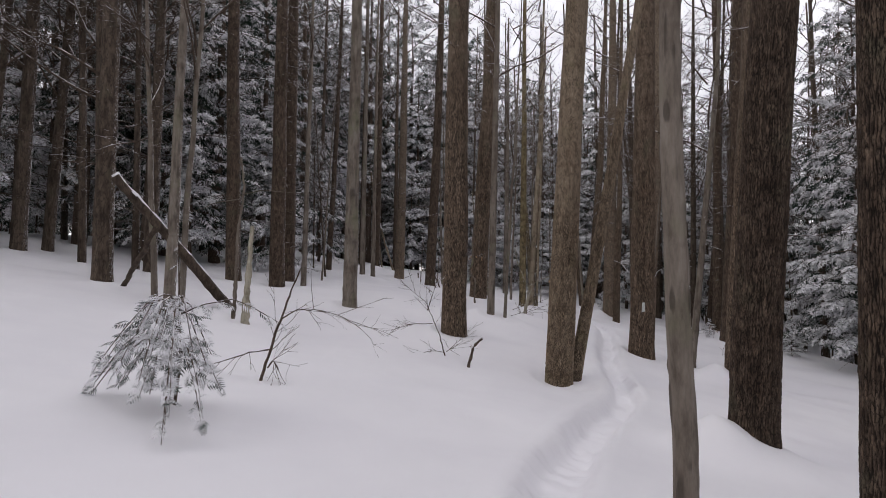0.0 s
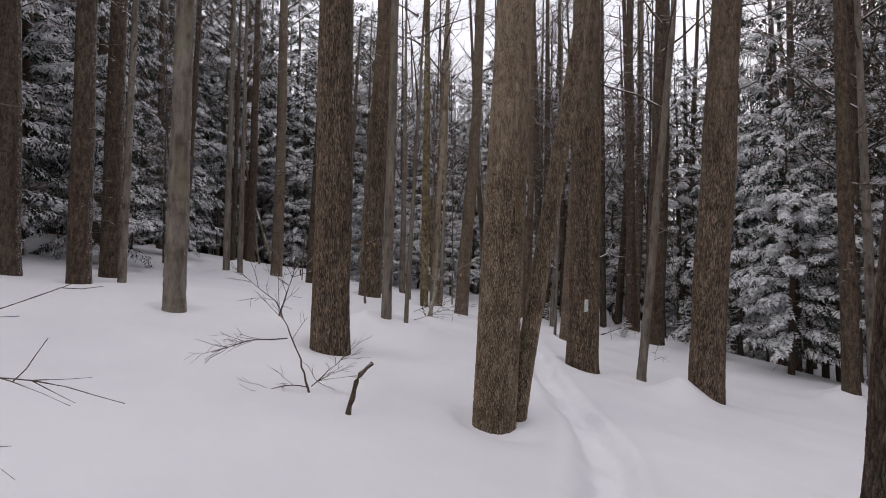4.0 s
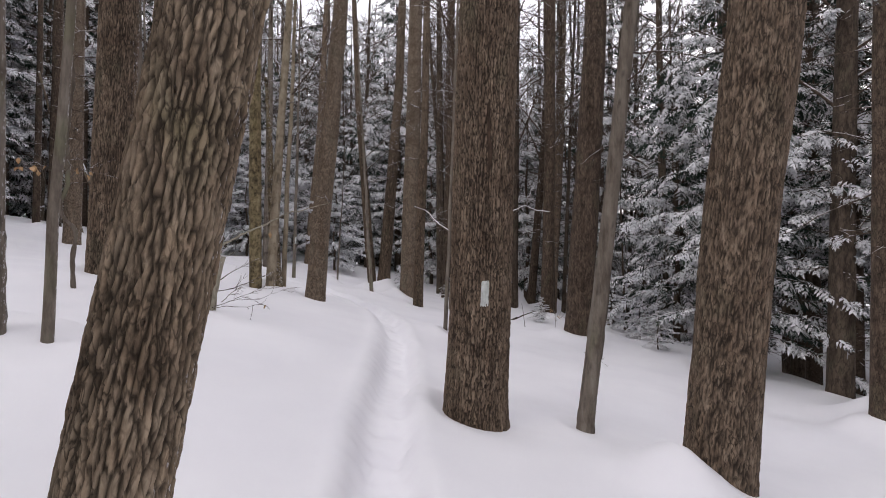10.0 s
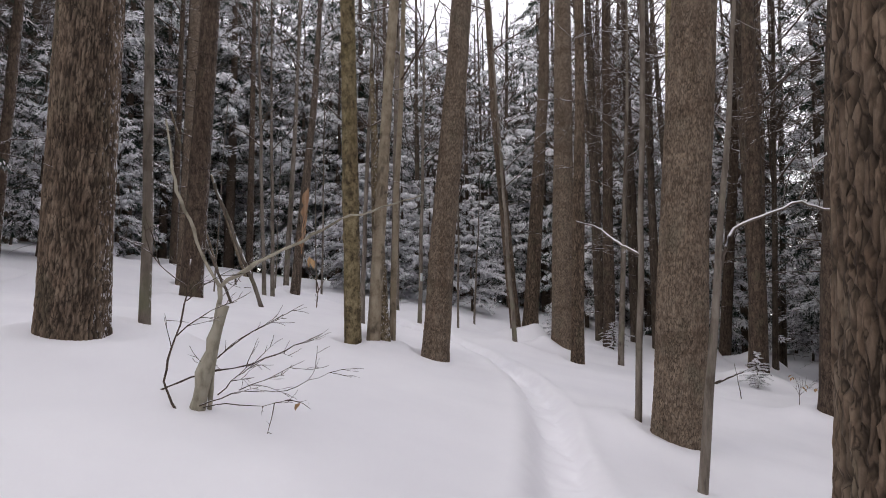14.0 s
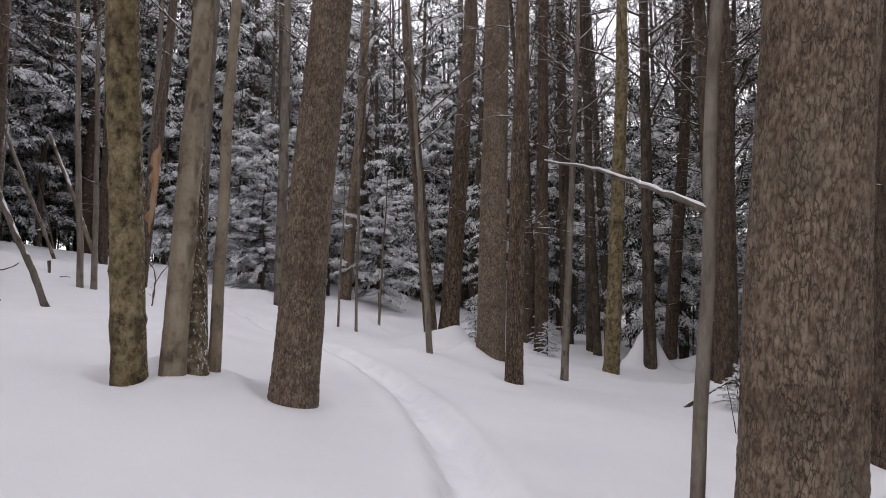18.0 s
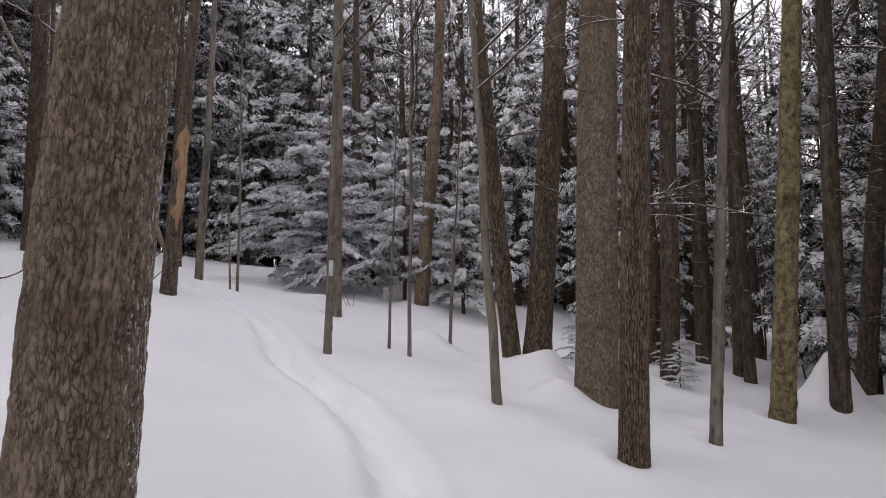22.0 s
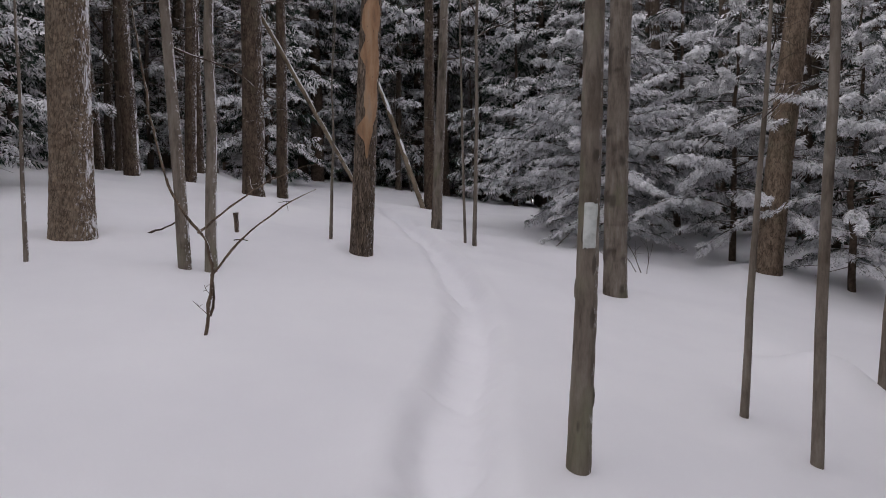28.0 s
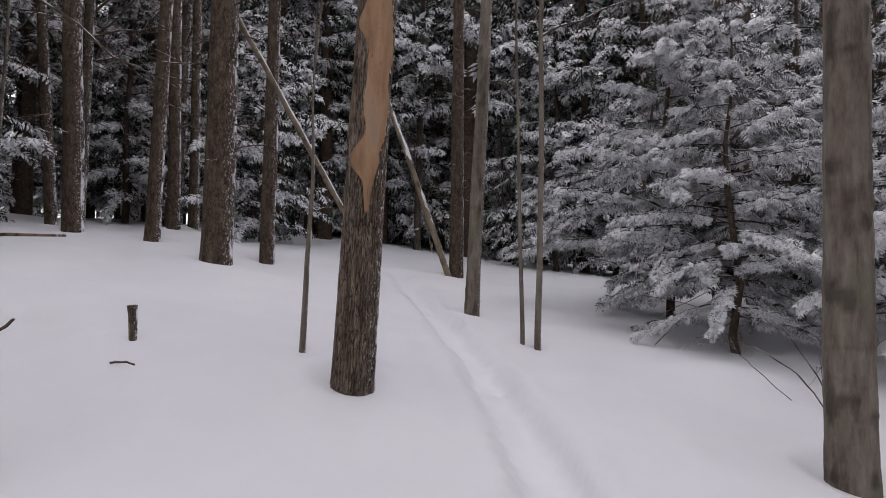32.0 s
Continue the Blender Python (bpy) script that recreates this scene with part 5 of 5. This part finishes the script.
# the sapling before the great trunks, with its snowy fork
twig_tree = TREE_OBJECTS[tree_at(5.80, 15.98)]
for r0, r1, snowy, points in ((0.016, 0.006, True, [(0.13, -0.1, 1.5), (0.22, -0.06, 1.85), (0.34, -0.05, 2.07), (0.59, -0.09, 2.15), (0.84, -0.13, 2.27), (1.01, -0.16, 2.19), (1.23, -0.19, 2.18)]), (0.009, 0.004, True, [(0.84, -0.13, 2.27), (0.94, -0.15, 2.5), (1.07, -0.17, 2.65)])):
    p = np.array(points)
    q = np.linspace(0, len(p) - 1, 20)
    fine = np.stack([np.interp(q, np.arange(len(p)), p[:, k]) for k in range(3)], -1) + np.random.default_rng(50).normal(0, 0.005, (20, 3))
    soup = Soup()
    soup.tube(fine, np.linspace(r0, r1, 20), 6)
    shoot = child("limb", soup.mesh("limb", BARK["smooth"]), twig_tree)
    soup = Soup()
    soup.tube(fine[4:] + np.array([0, 0, 0.008]), (np.linspace(r0, r1, 20) * 0.9)[4:], 6)
    child("snow_ridge", soup.mesh("snow_ridge", SNOWMAT), shoot, "snow lying along the limb")
twiggy("fallen_twig", "forked bare twig lying on the snow", "twig", 1.52, 12.65, [(0.006, 0.003, [(0, 0, 0.004), (0.2, 0, 0.05), (0.38, 0, 0.14)]), (0.004, 0.002, [(0.2, 0, 0.05), (0.15, 0, 0.2), (0.1, 0, 0.27)]), (0.004, 0.002, [(0.22, 0, 0.06), (0.42, 0, 0.05), (0.5, 0, 0.04)])], 3, 43, None, "", 0.15, 0.01)
twiggy("bare_branch", "bare branch arching low over the snow", "branch", 1.75, 15.3, [(0.009, 0.003, [(0, 0, 0), (0.35, 0, 0.06), (0.7, 0, 0.12), (1.1, 0.05, 0.3)]), (0.006, 0.002, [(0.35, 0, 0.06), (0.6, 0, 0.28), (0.85, 0.05, 0.42)])], 6, 44, None, "", 0.25)
twiggy("bare_shoots", "small bare shoots in the snow", "shrub", 8.18, 16.63, [(0.006, 0.002, [(0, 0, 0), (0.0, 0, 0.15), (0.06, 0, 0.3)]), (0.005, 0.002, [(0, 0, 0.02), (0.2, 0, 0.1), (0.35, 0, -0.02)])], 5, 45, None, "", 0.25)

# the sapling with a snow-laden limb across the view
laden = TREE_OBJECTS[tree_at(5.90, 17.42)]
soup = Soup()
rng = np.random.default_rng(47)
arm = np.array([(0.0, -0.17, 1.69), (-0.1, -0.02, 1.78), (-0.12, 0.25, 1.89), (-0.08, 0.6, 2.01), (-0.08, 0.9, 2.11), (-0.2, 1.2, 2.2)])
q = np.linspace(0, 5, 24)
arm = np.stack([np.interp(q, np.arange(6), arm[:, k]) for k in range(3)], -1) + rng.normal(0, 0.003, (24, 3))
soup.tube(arm, np.linspace(0.016, 0.004, 24), 7)
bough = child("limb", soup.mesh("limb", BARK["smooth"]), laden)
soup = Soup()
soup.tube(arm + np.array([0, 0, 0.012]), np.linspace(0.013, 0.004, 24) * rng.uniform(0.7, 1.15, 24), 7)
child("snow_ridge", soup.mesh("snow_ridge", SNOWMAT), bough, "snow lying along the limb")

plant(NEAR_HEMLOCK[1], 10.6, 22.6, 1.0, 0.2, "small hemlock seedling capped with snow", "hemlock seedlings on the bank")
twiggy("thin_stick", "thin dark stick standing in the snow", "stick", 9.38, 21.21, [(0.008, 0.004, [(0, 0, 0), (-0.05, 0.02, 0.3), (-0.08, 0.05, 0.62)])], 0, 58)

# the end of the walk
r37 = np.array([0.796, 0.605, 0])


def side(points):
    """Points given as metres to the right and up, and depth away, as seen from the trail."""
    away_from = np.array([-0.605, 0.796, 0])
    return [tuple(a * r37 + d * away_from + np.array([0, 0, h])) for a, h, d in points]


twiggy("forked_sapling", "dark forked sapling with long bare arms in snow", "sapling", 1.43, 25.42,
       [(0.014, 0.011, side([(0, 0, 0), (0.03, 0.2, 0), (0.06, 0.41, 0)])), (0.011, 0.005, side([(0.06, 0.4, 0), (0.03, 0.65, 0), (-0.03, 0.68, 0), (-0.19, 0.9, 0.05), (-0.31, 1.35, 0.1), (-0.36, 1.7, 0.12), (-0.43, 2.15, 0.15)])),
        (0.009, 0.003, side([(0.06, 0.4, 0), (0.16, 0.55, 0.05), (0.33, 0.72, 0.1), (0.5, 0.85, 0.15), (0.72, 0.97, 0.2)])),
        (0.008, 0.002, side([(-0.03, 0.67, 0.01), (0.12, 0.81, 0.08), (0.38, 1.01, 0.15), (0.66, 1.14, 0.2), (0.78, 1.15, 0.22)])),
        (0.01, 0.008, side([(0.03, 0.12, 0.02), (0.06, 0.26, 0.03), (0.05, 0.4, 0.02)]))], 1, 51, BARK["plated"], "", 0.15)
twiggy("small_stump", "short broken stub with snow clinging to it", "stump", -1.23, 28.27, [(0.032, 0.028, [(0, 0, 0), (-0.01, 0, 0.12), (-0.02, 0, 0.25)])], 0, 52, BARK["dead"])
twiggy("fallen_stick", "short dark stick lying on the snow", "stick", -0.9, 27.9, [(0.009, 0.006, [(0, 0, 0.012), (0.08, 0.03, 0.016), (0.17, 0.05, 0.008)])], 0, 53, None, "", 0.3, 0.0)
twiggy("fallen_branch", "dark crooked branch rising from the snow", "branch", -1.95, 27.4, [(0.016, 0.01, [(0, 0, 0), (0.2, 0.1, 0.03), (0.38, 0.2, 0.08), (0.44, 0.22, 0.16)])], 0, 54)
twiggy("bare_shrub", "bare twigs arching under the snowy hemlocks", "shrub", 3.4, 31.6, [(0.007, 0.003, side([(0, 0, 0), (-0.15, 0.3, 0.2), (-0.5, 0.55, 0.4), (-0.9, 0.6, 0.6)])), (0.007, 0.003, side([(0.05, 0, 0), (-0.05, 0.3, 0.1), (-0.3, 0.7, 0.2)])), (0.006, 0.002, side([(0.1, 0, 0), (0.15, 0.25, 0), (0.1, 0.5, 0)])), (0.006, 0.002, side([(-0.1, 0, 0.1), (-0.4, 0.2, 0.2), (-0.7, 0.5, 0.3)]))], 3, 55, None, "", 0.3)
twiggy("fallen_stick", "dark stick slanting out of the snow", "stick", 1.9, 33.2, [(0.011, 0.006, side([(-0.3, 0, 0), (0, 0.2, 0), (0.25, 0.4, 0)]))], 0, 56)
